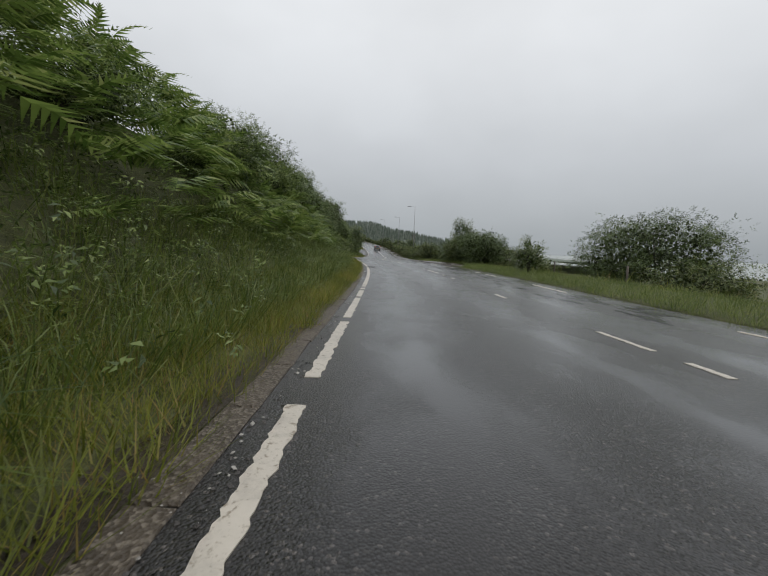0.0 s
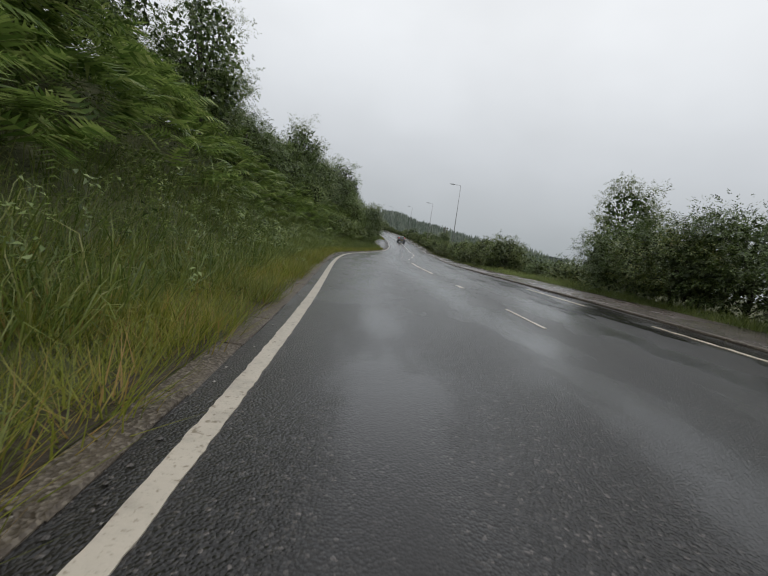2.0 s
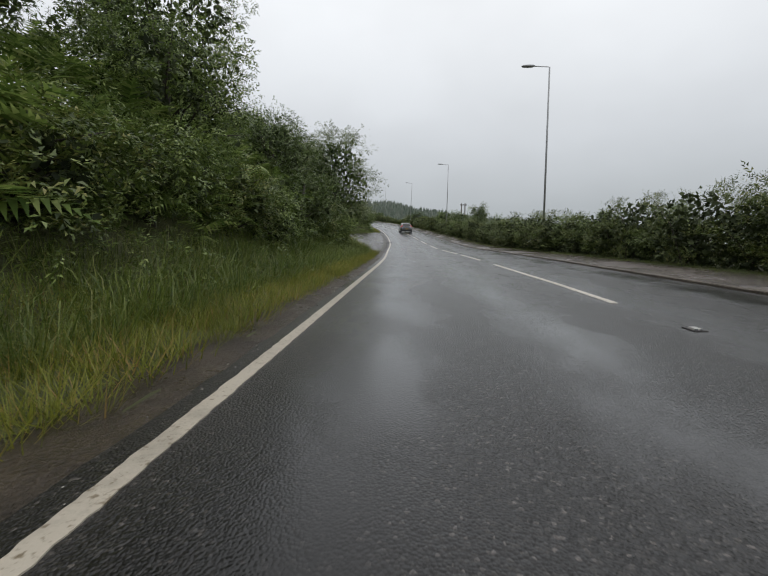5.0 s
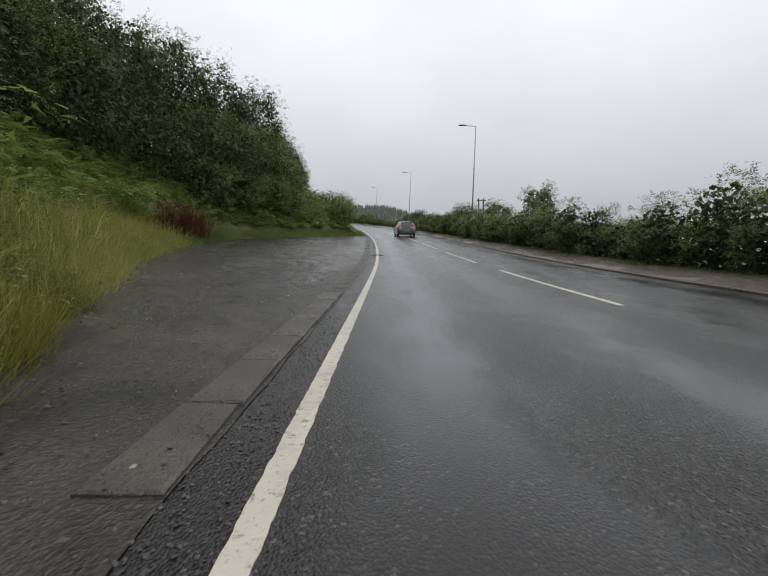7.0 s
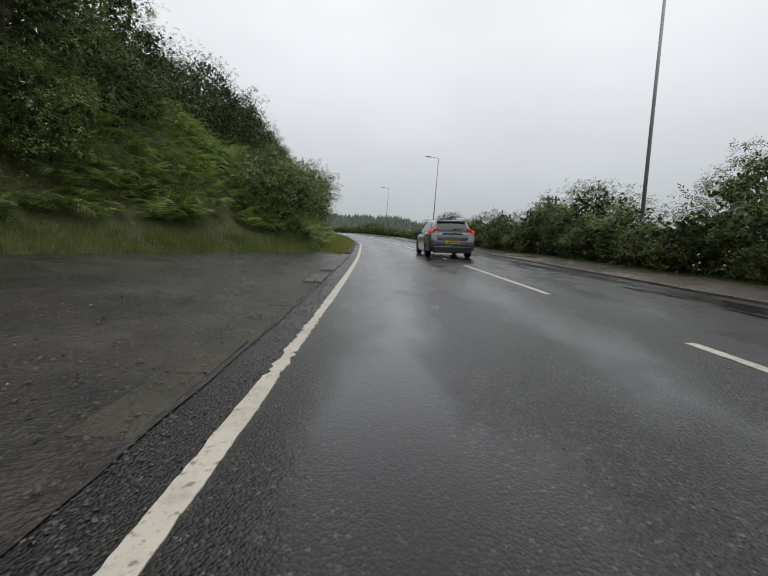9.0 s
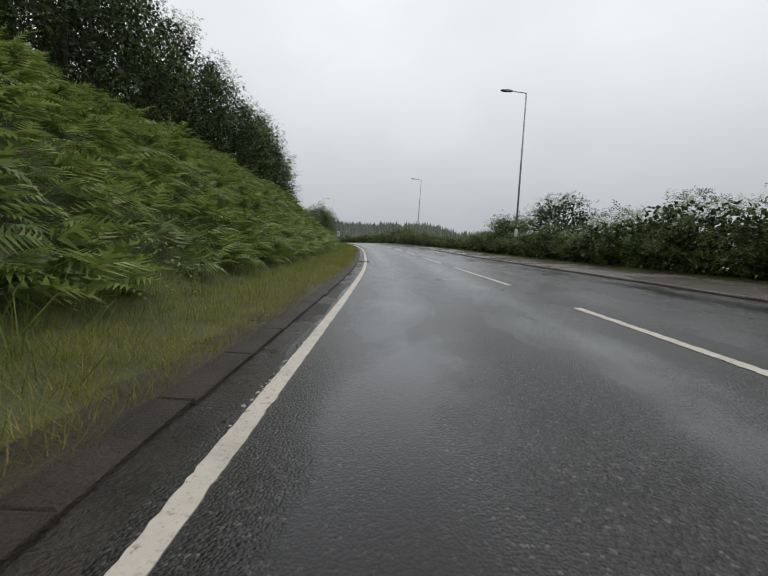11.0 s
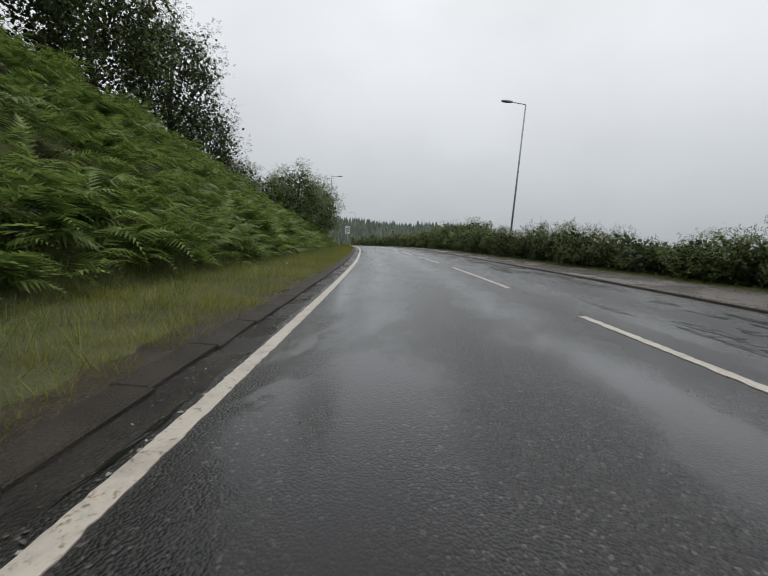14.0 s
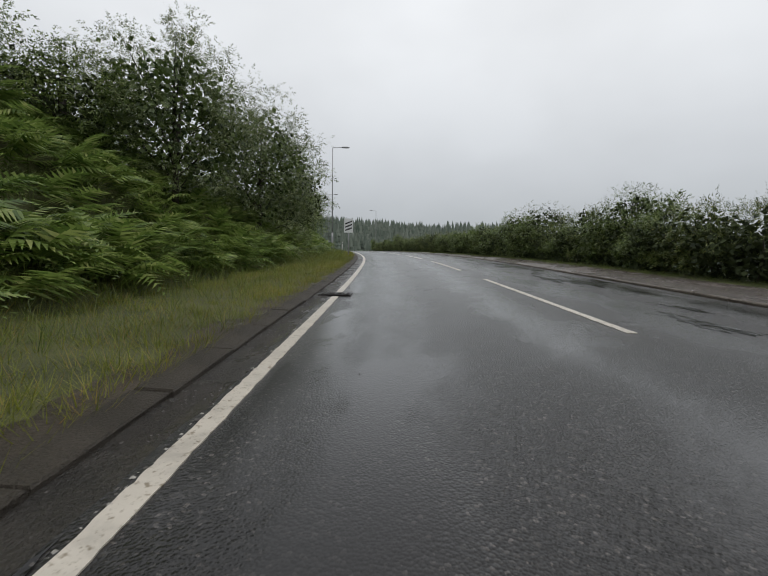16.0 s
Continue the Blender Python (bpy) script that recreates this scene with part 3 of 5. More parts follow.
layby_s = np.arange(84.6, 131.5, 0.2)
layby = tagged(sheet("layby_surface", layby_s, np.linspace(0, 1, 44) ** 1.4, lambda S, D: 0.06 + 0 * S, GRAVEL), "wet gravel and broken tarmac layby beside the road", "layby", kind="structure")
_S, _F = np.meshgrid(layby_s, np.linspace(0, 1, 44) ** 1.4, indexing="ij")
_D = -0.322 + 0.02 * wobble(_S, 0 * _S, 1.7, 6.0) * (_F < 0.01) + _F * (np.minimum(foot(_S) - 0.4, -0.75) + 0.322)
_v = road(_S, _D, layby_rise(_S, _D) + 0.007 + 0.05 * np.clip((-_D - 0.6) / 3, 0, 1) + (0.035 * wobble(_S, _D, 0.9, 3.0) + 0.045 * wobble(_S, _D, 2.3, 8.0) + 0.03 * wobble(_S, _D, 6.0, 4.0)) * np.clip((-_D - 0.6) / 0.6, 0.1, 1) - knots(_S, (84.6, 0.10), (87, 0), (129.6, 0), (131.4, 0.1)))
layby.data.vertices.foreach_set("co", _v.ravel())
layby.data.update()
GUTTER = earth("wet_gutter_grit", (0.018, 0.016, 0.013), (0.062, 0.054, 0.044), 0.4, 2.6, 55.0, 1.0, 0.4, 0.7)
MUD = earth("wet_brown_mud_and_grit", (0.026, 0.020, 0.014), (0.080, 0.062, 0.044), 0.55, 2.2, 45.0, 1.0, 0.35, 0.4)
behind = sheet("dirt_strip", np.arange(-8, 42.2, 0.25), np.array([-0.66, -0.58, -0.50, -0.44, -0.39, -0.365]), lambda S, D: 0.020 + 0.012 * wobble(S, D, 4.0, 9.0), MUD)
tagged(behind, "brown mud and dead grass behind the kerb", "dirt", kind="structure")
dirt = sheet("dirt_strip", np.arange(42, 88.2, 0.25), np.array([-0.66, -0.58, -0.50, -0.44, -0.38, -0.33, -0.29, -0.22, -0.14]), lambda S, D: 0.030 - 0.02 * np.clip((D + 0.5) / 0.2, 0, 1) + 0.014 * wobble(S, D, 4.0, 9.0) - 0.02 * np.clip((D + 0.24) / 0.1, 0, 1), MUD)
tagged(dirt, "brown mud and grit washed against the verge", "dirt", kind="structure")
silt = sheet("dirt_strip", np.arange(131.5, 244, 0.25), np.array([-0.92, -0.86, -0.80, -0.74, -0.68, -0.62, -0.57, -0.53, -0.50]), lambda S, D: 0.045 - 0.03 * np.clip((D + 0.56) / 0.06, 0, 1) + (0.016 * wobble(S, D, 3.5, 9.0) + 0.016 * wobble(S, D, 9.0, 2.0)) * np.clip((-0.5 - D) / 0.08, 0, 1), MUD)
tagged(silt, "brown leaf mould and grit behind the kerb", "dirt", kind="structure")
gutter = sheet("gutter_silt", np.arange(131.5, 244, 0.25), np.array([-0.345, -0.28, -0.22, -0.16, -0.11, -0.075]), lambda S, D: 0.007 - 0.012 * np.clip((D + 0.14 + 0.08 * wobble(S, 0 * D, 0.8, 2.0)) / 0.05, 0, 1) + 0.007 * wobble(S, D, 6.0, 9.0), GUTTER)
tagged(gutter, "grey-brown grit and silt along the wet gutter", "silt", kind="structure")
footpath = tagged(sheet("footpath", np.arange(28, 300, 1.0), np.array([6.16, 6.6, 7.1, 7.75, 8.1]), lambda S, D: 0.038 + 0.010 * wobble(S, D, 0.6), PATH_TAR), "wet narrow tarmac footpath in front of the hedge", "footpath", kind="structure")


# ---- road markings ----
def stripe(name, s0, s1, d_of, width, mat, ragged=0.008, step=0.12, seed=0):
    r = np.random.default_rng(seed)
    n = max(3, int((s1 - s0) / step) + 1)
    ss = np.linspace(s0, s1, n)
    mid_d = d_of(ss) if callable(d_of) else d_of + 0 * ss
    bite = [np.array([noise.noise((s * 6.0, 7.0 * k + seed, 0.0)) + 0.8 * noise.noise((s * 17.0, 7.0 * k + seed, 4.0)) for s in ss]) for k in (1, 2)]
    a = mid_d - width / 2 + r.normal(0, ragged, n) + bite[0] * ragged * 4
    b = mid_d + width / 2 + r.normal(0, ragged, n) + bite[1] * ragged * 4
    top = [(road(s, x, 0.006).tolist(), road(s, y, 0.006).tolist()) for s, x, y in zip(ss, a, b)]
    low = [(road(s, x, -0.01).tolist(), road(s, y, -0.01).tolist()) for s, x, y in zip(ss, a, b)]
    return solid(name, [(p[0], p[1], q[1], q[0]) for p, q in zip(top, low)], mat)


def edge_wander(ss):
    return 0.003 * np.sin(ss * 0.5)


edge_gaps = [0.95, 1.5, 4.0, 4.35, 6.9, 7.15, 8.45, 8.75, 9.15, 9.5, 9.85, 10.05, 20.92, 21.45, 24.0, 24.0, 84.0, 84.0, 106.0, 106.55, 115.6, 115.6, 118.4, 118.4, 154.2, 154.3, 156.1, 156.2, 156.7, 157.25, 203.2, 203.8]
bounds = [-12.0] + edge_gaps + [300.0]
for i in range(0, len(bounds), 2):
    chipped = 115 < bounds[i] < 118
    line = stripe("edge_line", bounds[i], bounds[i + 1], edge_wander, 0.085 if chipped else 0.105, PAINT_DULL if 23 < bounds[i] < 80 else PAINT, 0.006 if chipped else (0.0017 if bounds[i] > 12 else 0.0042), 0.04, i)
    tagged(line, "worn white painted edge line", "road marking", "edge line", "structure")

dashes = [(-4.5, -1.5, 1), (1.9, 2.4, 0.8), (2.9, 4.0, 0.7), (8.0, 8.8, 0.8), (14.1, 14.5, 0.8), (16.1, 16.4, 0.9), (17.6, 18.1, 1), (18.4, 20.2, 0.8), (21.2, 21.6, 0.8), (29.6, 31.0, 0.5),
          (33.8, 34.3, 1), (37.8, 40.4, 1), (40.9, 45.0, 1), (51.0, 55.0, 0.35), (58.8, 64.0, 1), (67.6, 75.5, 1), (78.0, 82.6, 1), (83.7, 89.7, 1)]
dashes += [(92.73 + 9 * k, 98.73 + 9 * k, 1) for k in range(0, 22)]
for i, (a, b, w) in enumerate(dashes):
    tagged(stripe("centre_dash", a, b, centre, 0.10 * w, PAINT, 0.003, 0.05, 100 + i), "white painted centre line dash", "road marking", "centre line", "structure")
for i, (a, b) in enumerate([(-3, -0.5), (2, 4.5), (10.2, 12.6), (16.8, 18.3), (19.0, 20.0), (24, 27), (28.5, 31), (33, 36)]):
    tagged(stripe("far_edge_dash", a, b, 5.42, 0.08, PAINT_OLD, 0.008, 0.12, 200 + i), "thin worn white line along the far verge", "road marking", "far edge line", "structure")


def streaks(name, s, d, ls, ld, count, seed, label):
    """Standing rain in the worn ruts: long thin pools side by side, as one puddle."""
    r = np.random.default_rng(seed)
    v, f = [], []
    for j in range(count):
        s0, d0, a0, b0 = s + r.normal(0, ls * 0.5), d + r.normal(0, ld * 0.5), ls * r.uniform(0.06, 0.22), ld * r.uniform(0.06, 0.20)
        k, bend, z = len(v), r.normal(0, 0.03), 0.0025 + 0.0002 * j
        for i in range(28):
            a = 6.2832 * i / 28
            w = 1 + 0.25 * math.sin(3 * a + j) + 0.2 * r.normal()
            x = a0 * w * math.cos(a)
            v.append(road(s0 + x, min(5.98, d0 + bend * x + b0 * w * math.sin(a)), z).tolist())
        f.append(tuple(range(k, k + 28)))
    return tagged(link(name, v, f, WATER, False), label, "puddle", kind="structure")


for i, (s, d, ls, ld) in enumerate([(8.5, 4.9, 3.0, 0.8), (31.5, 4.9, 4.2, 0.9), (15.0, 5.0, 3.2, 0.6), (22.5, 4.4, 2.4, 0.9), (37, 5.4, 3.0, 0.8), (45.5, 5.5, 4.0, 0.7), (57.5, 5.3, 4, 0.7), (66, 5.5, 3, 0.6), (118, 5.3, 3.5, 0.7), (128, 5.1, 3.2, 0.7), (134, 5.2, 2.8, 0.6),
                                    (158.5, 5.2, 2.6, 0.6), (166, 5.2, 2.6, 0.6), (177.5, 5.0, 3.4, 0.7), (188, 5.1, 3.2, 0.8), (192.5, 5.2, 3.0, 0.7), (199, 5.0, 3.0, 0.7), (207, 5.1, 3.6, 0.7), (214, 5.0, 4.0, 0.7)]):
    streaks("puddle", s, d, ls, ld, 16, i, "shallow rain puddles in worn asphalt of the far lane")
for i, (s, ls) in enumerate([(160.5, 2.6), (174, 3.4), (189.5, 3.2), (199.6, 3.0), (120.5, 2.0)]):
    streaks("gutter_water", s, -0.2, ls, 0.14, 5, 50 + i, "rain water running along the gutter")


# ---- gully grates ----
def drain(s, d):
    root = new("gully_grate")
    root.matrix_world = Matrix.Translation(spot(s, d, -0.011)) @ Matrix.Rotation(radians(turn_at(s)), 4, "Z")
    # flat near-black plate painted as the shade of an open gully
    block("pit_shade_plate", 0.47, 0.43, 0.012, GULLY_SHADE, root, (0, 0, 0.008))
    for x in (-0.235, 0.235):
        block("frame_side", 0.035, 0.47, 0.03, IRON, root, (x, 0, 0.012), 0.004)
    for y in (-0.22, 0.22):
        block("frame_end", 0.44, 0.03, 0.03, IRON, root, (0, y, 0.012), 0.004)
    for i in range(8):
        block("bar", 0.435, 0.017, 0.022, IRON, root, (0, -0.175 + i * 0.05, 0.018))
    for x in (-0.16, 0.0, 0.16):
        block("cross_bar", 0.016, 0.40, 0.024, IRON, root, (x, 0, 0.0195))
    tagged(root, "rusty cast iron gully grate set in the gutter", "drain grate", "gully grates")


for s, d in ((21.2, 0.18), (106.3, 0.02), (156.97, -0.05), (203.5, -0.02)):
    drain(s, d)


# ---- street lamps ----
def street_lamp(s, d, height, side, lean=0.0, z=None):
    root = new("street_lamp")
    root.matrix_world = Matrix.Translation(spot(s, d, float(land(s, d)) if z is None else z)) @ Matrix.Rotation(radians(turn_at(s)), 4, "Z") @ Matrix.Rotation(radians(lean), 4, "Y")
    tubes("post", [([(0, 0, -0.4), (0, 0, 1.6), (0, 0, 1.62)], [0.095, 0.095, 0.06])], GALV, root, 12)
    tubes("column", [([(0, 0, 1.6), (0, 0, height * 0.6), (0, 0, height)], [0.062, 0.052, 0.042])], GALV, root, 10)
    tubes("bracket_arm", [([(0, 0, height - 0.05), (-side * 0.06, 0, height + 0.01), (-side * 0.95, 0, height + 0.06)], [0.042, 0.03, 0.028])], GALV, root, 8)
    rings = []
    for x, w, h in ((0.85, 0.05, 0.05), (0.95, 0.11, 0.09), (1.25, 0.15, 0.10), (1.5, 0.13, 0.07), (1.6, 0.05, 0.03)):
        zc = height + 0.07
        rings.append([(-side * x, -w, zc - h * 0.5), (-side * x, w, zc - h * 0.5), (-side * x, w * 0.7, zc + h * 0.5), (-side * x, -w * 0.7, zc + h * 0.5)])
    solid("lamp_head", rings, LAMPHEAD, root)
    block("access_door", 0.09, 0.012, 0.55, GALV, root, (0, -0.096, 0.9), 0.003)
    return tagged(root, "tall grey galvanised street lamp behind the kerb" if side > 0 else "grey street lamp on the bank side of the road", "street lamp", "street lamps")


street_lamp(88.5, 9.43, 10.45, 1)
street_lamp(127.2, 9.27, 9.95, 1, 1.5)
street_lamp(164.7, 9.3, 9.85, 1, 3.0)
street_lamp(202.3, 9.6, 9.65, 1, 4.0)
street_lamp(238.4, -2.1, 9.6, -1, 0, 0.2)
street_lamp(274, -2.4, 9.6, -1, 0, 0.2)
street_lamp(300, 9.6, 9.7, 1)


# ---- trees and bushes of the left side ----
left_trees = [
    # s, d, height, radius, leaf material, leaves
    (17, -6.0, 2.6, 1.9, LEAF_MID, 4200), (22, -6.0, 3.0, 2.0, LEAF_DARK, 4600), (28, -6.2, 3.4, 2.2, LEAF_MID, 4800), (34.5, -6.0, 3.9, 2.2, LEAF_DARK, 4800), (40, -5.6, 2.9, 2.1, LEAF_MID, 4600),
    (45.5, -6.0, 2.5, 2.2, LEAF_DARK, 4600), (50, -6.0, 2.7, 2.2, LEAF_MID, 4600), (54.5, -4.8, 5.7, 1.9, LEAF_PALE, 2600), (53.5, -5.4, 3.8, 2.1, LEAF_DARK, 4800), (59.5, -5.0, 4.6, 2.1, LEAF_PALE, 4400), (63, -5.6, 3.0, 2.2, LEAF_DARK, 4800),
    (67, -5.2, 4.4, 2.4, LEAF_DARK, 5400), (71, -4.0, 3.6, 1.9, LEAF_MID, 5000),
    (58, -3.1, 1.4, 1.2, LEAF_MID, 2400), (60.8, -3.0, 1.6, 1.3, LEAF_HEDGE, 2600), (63.6, -3.2, 1.5, 1.3, LEAF_MID, 2600), (66.2, -2.9, 1.3, 1.1, LEAF_HEDGE, 2400), (68.8, -3.1, 1.7, 1.3, LEAF_MID, 2800), (71.2, -2.9, 1.5, 1.1, LEAF_HEDGE, 2400),
    (78.6, -2.5, 1.5, 1.0, LEAF_HEDGE, 2200), (80.6, -2.2, 1.3, 0.9, LEAF_MID, 2000),
    (75, -6.0, 7.0, 2.6, LEAF_MID, 6400), (79.5, -4.4, 3.5, 1.9, LEAF_DARK, 4600), (76, -2.6, 2.3, 1.3, LEAF_DARK, 3000), (73, -2.5, 1.3, 0.9, LEAF_MID, 1800), (82.5, -2.3, 5.5, 1.9, LEAF_PALE, 5600), (85.5, -6.2, 4.2, 2.5, LEAF_MID, 5000), (89.5, -6.0, 4.4, 2.3, LEAF_MID, 5200),
    (5, -4.3, 1.1, 1.3, LEAF_MID, 2600), (10, -4.1, 1.3, 1.4, LEAF_DARK, 2800), (14.8, -4.2, 1.6, 1.5, LEAF_MID, 2800), (19.5, -4.0, 1.8, 1.6, LEAF_DARK, 2800), (24.5, -4.1, 2.3, 1.7, LEAF_DARK, 2800),
    (30, -4.2, 2.5, 1.7, LEAF_MID, 2800), (38.5, -4.6, 5.0, 1.6, LEAF_PALE, 2300), (42, -4.2, 2.2, 1.7, LEAF_DARK, 2800), (47.5, -4.3, 2.5, 1.8, LEAF_DARK, 3000), (52, -3.8, 2.5, 1.7, LEAF_MID, 3000),
    (95, -9.0, 3.2, 2.0, LEAF_DARK, 4200), (99.5, -11.0, 4.2, 2.3, LEAF_MID, 4600), (104, -11.2, 4.8, 2.5, LEAF_DARK, 4800), (109, -11.6, 5.0, 2.6, LEAF_DARK, 4800), (114, -11.0, 5.4, 2.6, LEAF_MID, 4800),
    (117, -9.2, 6.2, 2.5, LEAF_DARK, 5800), (120.3, -8.4, 6.0, 2.4, LEAF_MID, 5800), (123.6, -7.9, 4.6, 2.1, LEAF_MID, 5200), (126.6, -7.2, 2.8, 1.7, LEAF_DARK, 4000), (116.5, -9.0, 3.4, 2.0, LEAF_MID, 4600), (119.8, -7.8, 3.2, 1.9, LEAF_MID, 4600), (122.8, -6.8, 2.4, 1.5, LEAF_MID, 3400), (113, -10.2, 3.6, 2.0, LEAF_MID, 4200),
    (92.5, -8.5, 6.0, 2.8, LEAF_DARK, 5600), (96.5, -11.0, 7.0, 3.2, LEAF_DARK, 6000), (101.5, -13.0, 7.6, 3.4, LEAF_MID, 6000), (106.5, -14.2, 8.4, 3.6, LEAF_DARK, 6200), (112, -14.4, 8.8, 3.6, LEAF_DARK, 6200),
    (117.5, -13.4, 9.0, 3.7, LEAF_MID, 6200), (123, -12.4, 9.0, 3.7, LEAF_DARK, 6200), (129, -10.8, 9.0, 3.6, LEAF_MID, 6600), (136, -12.4, 5.6, 3.4, LEAF_DARK, 6000), (142.5, -12.6, 5.8, 3.4, LEAF_MID, 5800),
    (149, -12.8, 8.8, 3.6, LEAF_DARK, 5800), (156, -11.9, 8.8, 3.8, LEAF_DARK, 6400), (162.5, -12.6, 9.0, 3.8, LEAF_MID, 5800), (169, -12.2, 9.0, 3.7, LEAF_DARK, 5800), (175.5, -11.8, 9.0, 3.6, LEAF_DARK, 5800),
    (182, -11.4, 9.0, 3.5, LEAF_MID, 8600), (188.5, -11.2, 9.2, 3.4, LEAF_DARK, 8600), (194.0, -11.0, 8.8, 3.2, LEAF_MID, 7000), (199.4, -10.6, 8.4, 3.1, LEAF_DARK, 8000), (203, -10.0, 4.6, 2.4, LEAF_MID, 5600), (205.5, -8.6, 2.6, 1.8, LEAF_MID, 3600), (206.8, -6.8, 2.6, 1.7, LEAF_MID, 3600),
    (130.5, -3.2, 2.7, 1.9, LEAF_MID, 6000), (133.5, -4.6, 2.2, 1.9, LEAF_MID, 4600), (139, -3.0, 4.4, 1.65, LEAF_PALE, 5200),
    (208.5, -5.0, 5.0, 2.3, LEAF_PALE, 6000), (212.5, -3.8, 5.3, 2.2, LEAF_PALE, 6000), (217.5, -3.6, 4.9, 2.1, LEAF_MID, 5200), (224, -4.2, 4.2, 2.0, LEAF_MID, 4600), (231, -4.6, 4.2, 2.2, LEAF_MID, 4600),
    (240, -5.5, 4.5, 2.4, LEAF_DARK, 4000), (250, -6, 5.0, 2.8, LEAF_DARK, 4000), (262, -6.5, 5.0, 3.0, LEAF_DARK, 3600),
]
for i, (s, d, h, r, m, n) in enumerate(left_trees):
    words = {LEAF_DARK.name: "dark green rain-wet", LEAF_MID.name: "leafy green", LEAF_PALE.name: "pale grey-green willow-like", LEAF_HEDGE.name: "tangled bramble"}[m.name]
    what = "tree" if h > 4.5 else "bush"
    tree(what, s, d, h, r, m, 300 + i, int(n * 1.7) if m == LEAF_PALE else n, 0.16 if h > 7 else (0.095 if m == LEAF_PALE else 0.115), 0.14 if h > 7 else 0.08, f"{words} {what} on the roadside bank", what, 0.04)

# ---- hedge and thorn bushes of the right side ----
right_bushes = [
    (20.5, 15.0, 4.6, 3.7, LEAF_DARK, 15000, "wide dark hawthorn tree beyond the grass verge"), (20.3, 8.3, 2.0, 0.8, LEAF_PALE, 1100, "thin straggly pale thorn bush on the verge"),
    (34.5, 10.6, 3.2, 2.2, LEAF_DARK, 9000, "dark thorn bush with long wind-blown twigs"), (40.8, 10.8, 4.8, 1.25, LEAF_PALE, 5200, "upright pale-leaved young tree"),
    (38, 9.8, 2.4, 1.8, LEAF_DARK, 7000, "low dark bush below a young tree"), (31.2, 9.7, 2.6, 1.9, LEAF_DARK, 6500, "dense dark thorn bush beside the footpath"), (35.4, 9.2, 2.2, 1.5, LEAF_HEDGE, 5000, "dense low bramble thicket beside the footpath"), (33, 11.8, 2.2, 1.7, LEAF_HEDGE, 3200, "straggling green bush beside the verge"), (52.5, 9.4, 2.2, 1.5, LEAF_HEDGE, 3600, "low rounded bush at the end of the hedge"),
    (46.5, 11.8, 1.7, 1.9, LEAF_HEDGE, 3000, "low bramble thicket along the field edge"), (50, 12.4, 1.9, 2.1, LEAF_DARK, 3200, "low thorn thicket along the field edge"),
    (56.5, 11.6, 2.0, 1.9, LEAF_MID, 3000, "leafy thicket along the field edge"), (28, 12.0, 1.7, 2.0, LEAF_HEDGE, 3000, "straggling bramble thicket in long grass"), (14, 12.2, 1.5, 1.8, LEAF_HEDGE, 2600, "low bramble thicket beyond the verge"),
    (118.3, 11.8, 4.4, 1.5, LEAF_PALE, 3600, "pale upright shrub over the hedge"), (131.5, 10.2, 3.4, 1.9, LEAF_MID, 5200, "hawthorn tree rising out of the hedge"),
    (136.5, 10.4, 3.2, 1.4, LEAF_DARK, 3000, "dark twiggy shrub in the hedge"), (124, 10.6, 3.4, 1.6, LEAF_PALE, 3600, "flowering hawthorn in the hedge"),
    (161.0, 10.4, 3.4, 1.9, LEAF_DARK, 4600, "dark hawthorn tree behind the footpath"), (167.5, 10.0, 2.7, 1.6, LEAF_PALE, 4000, "hawthorn bush with pale blossom"),
    (213, 10.2, 3.0, 1.8, LEAF_MID, 4200, "leafy thorn bush in the hedge"), (221, 10.4, 3.1, 1.9, LEAF_HEDGE, 3600, "leafy hazy thorn bush in the hedge"),
]
for i, (s, d, h, r, m, n, words) in enumerate(right_bushes):
    tree("bush", s, d, h, r, m, 500 + i, n, 0.15 if r > 3 else 0.11, 0.06, words, "bush", 0.05)
for i, (s, d, z, n) in enumerate([(124, 10.3, 2.6, 420), (167.5, 9.8, 2.0, 380), (98, 9.6, 2.2, 200), (20.5, 12.5, 1.2, 60)]):
    r = np.random.default_rng(60 + i)
    pts = road(s, d, float(land(s, d)) + z - 0.25) + np.clip(r.normal(size=(n, 3)), -1.1, 1.1) * (0.85, 0.85, 0.42)
    ob = scatter("hawthorn_blossom", pts, r.uniform(0, 6.28, n), r.uniform(-1, 1, n), r.uniform(0.04, 0.08, n), BLOSSOM)
    tagged(ob, "sprays of white hawthorn blossom over a bush", "blossom", kind="stuff")


def hedge_height(s):
    return knots(s, (50, 0.9), (54, 1.6), (57, 2.2), (62, 2.0), (70, 2.3), (80, 2.5), (90, 2.4), (100, 2.3), (112, 2.0), (125, 2.0), (140, 2.4), (160, 1.7), (168, 1.4), (180, 1.3), (194, 1.5), (198, 1.9), (206, 1.7), (212, 2.4), (230, 2.6), (300, 2.6))


def hedge_line(s):
    return knots(s, (52, 9.2), (62, 8.75), (140, 8.75), (156, 9.25))


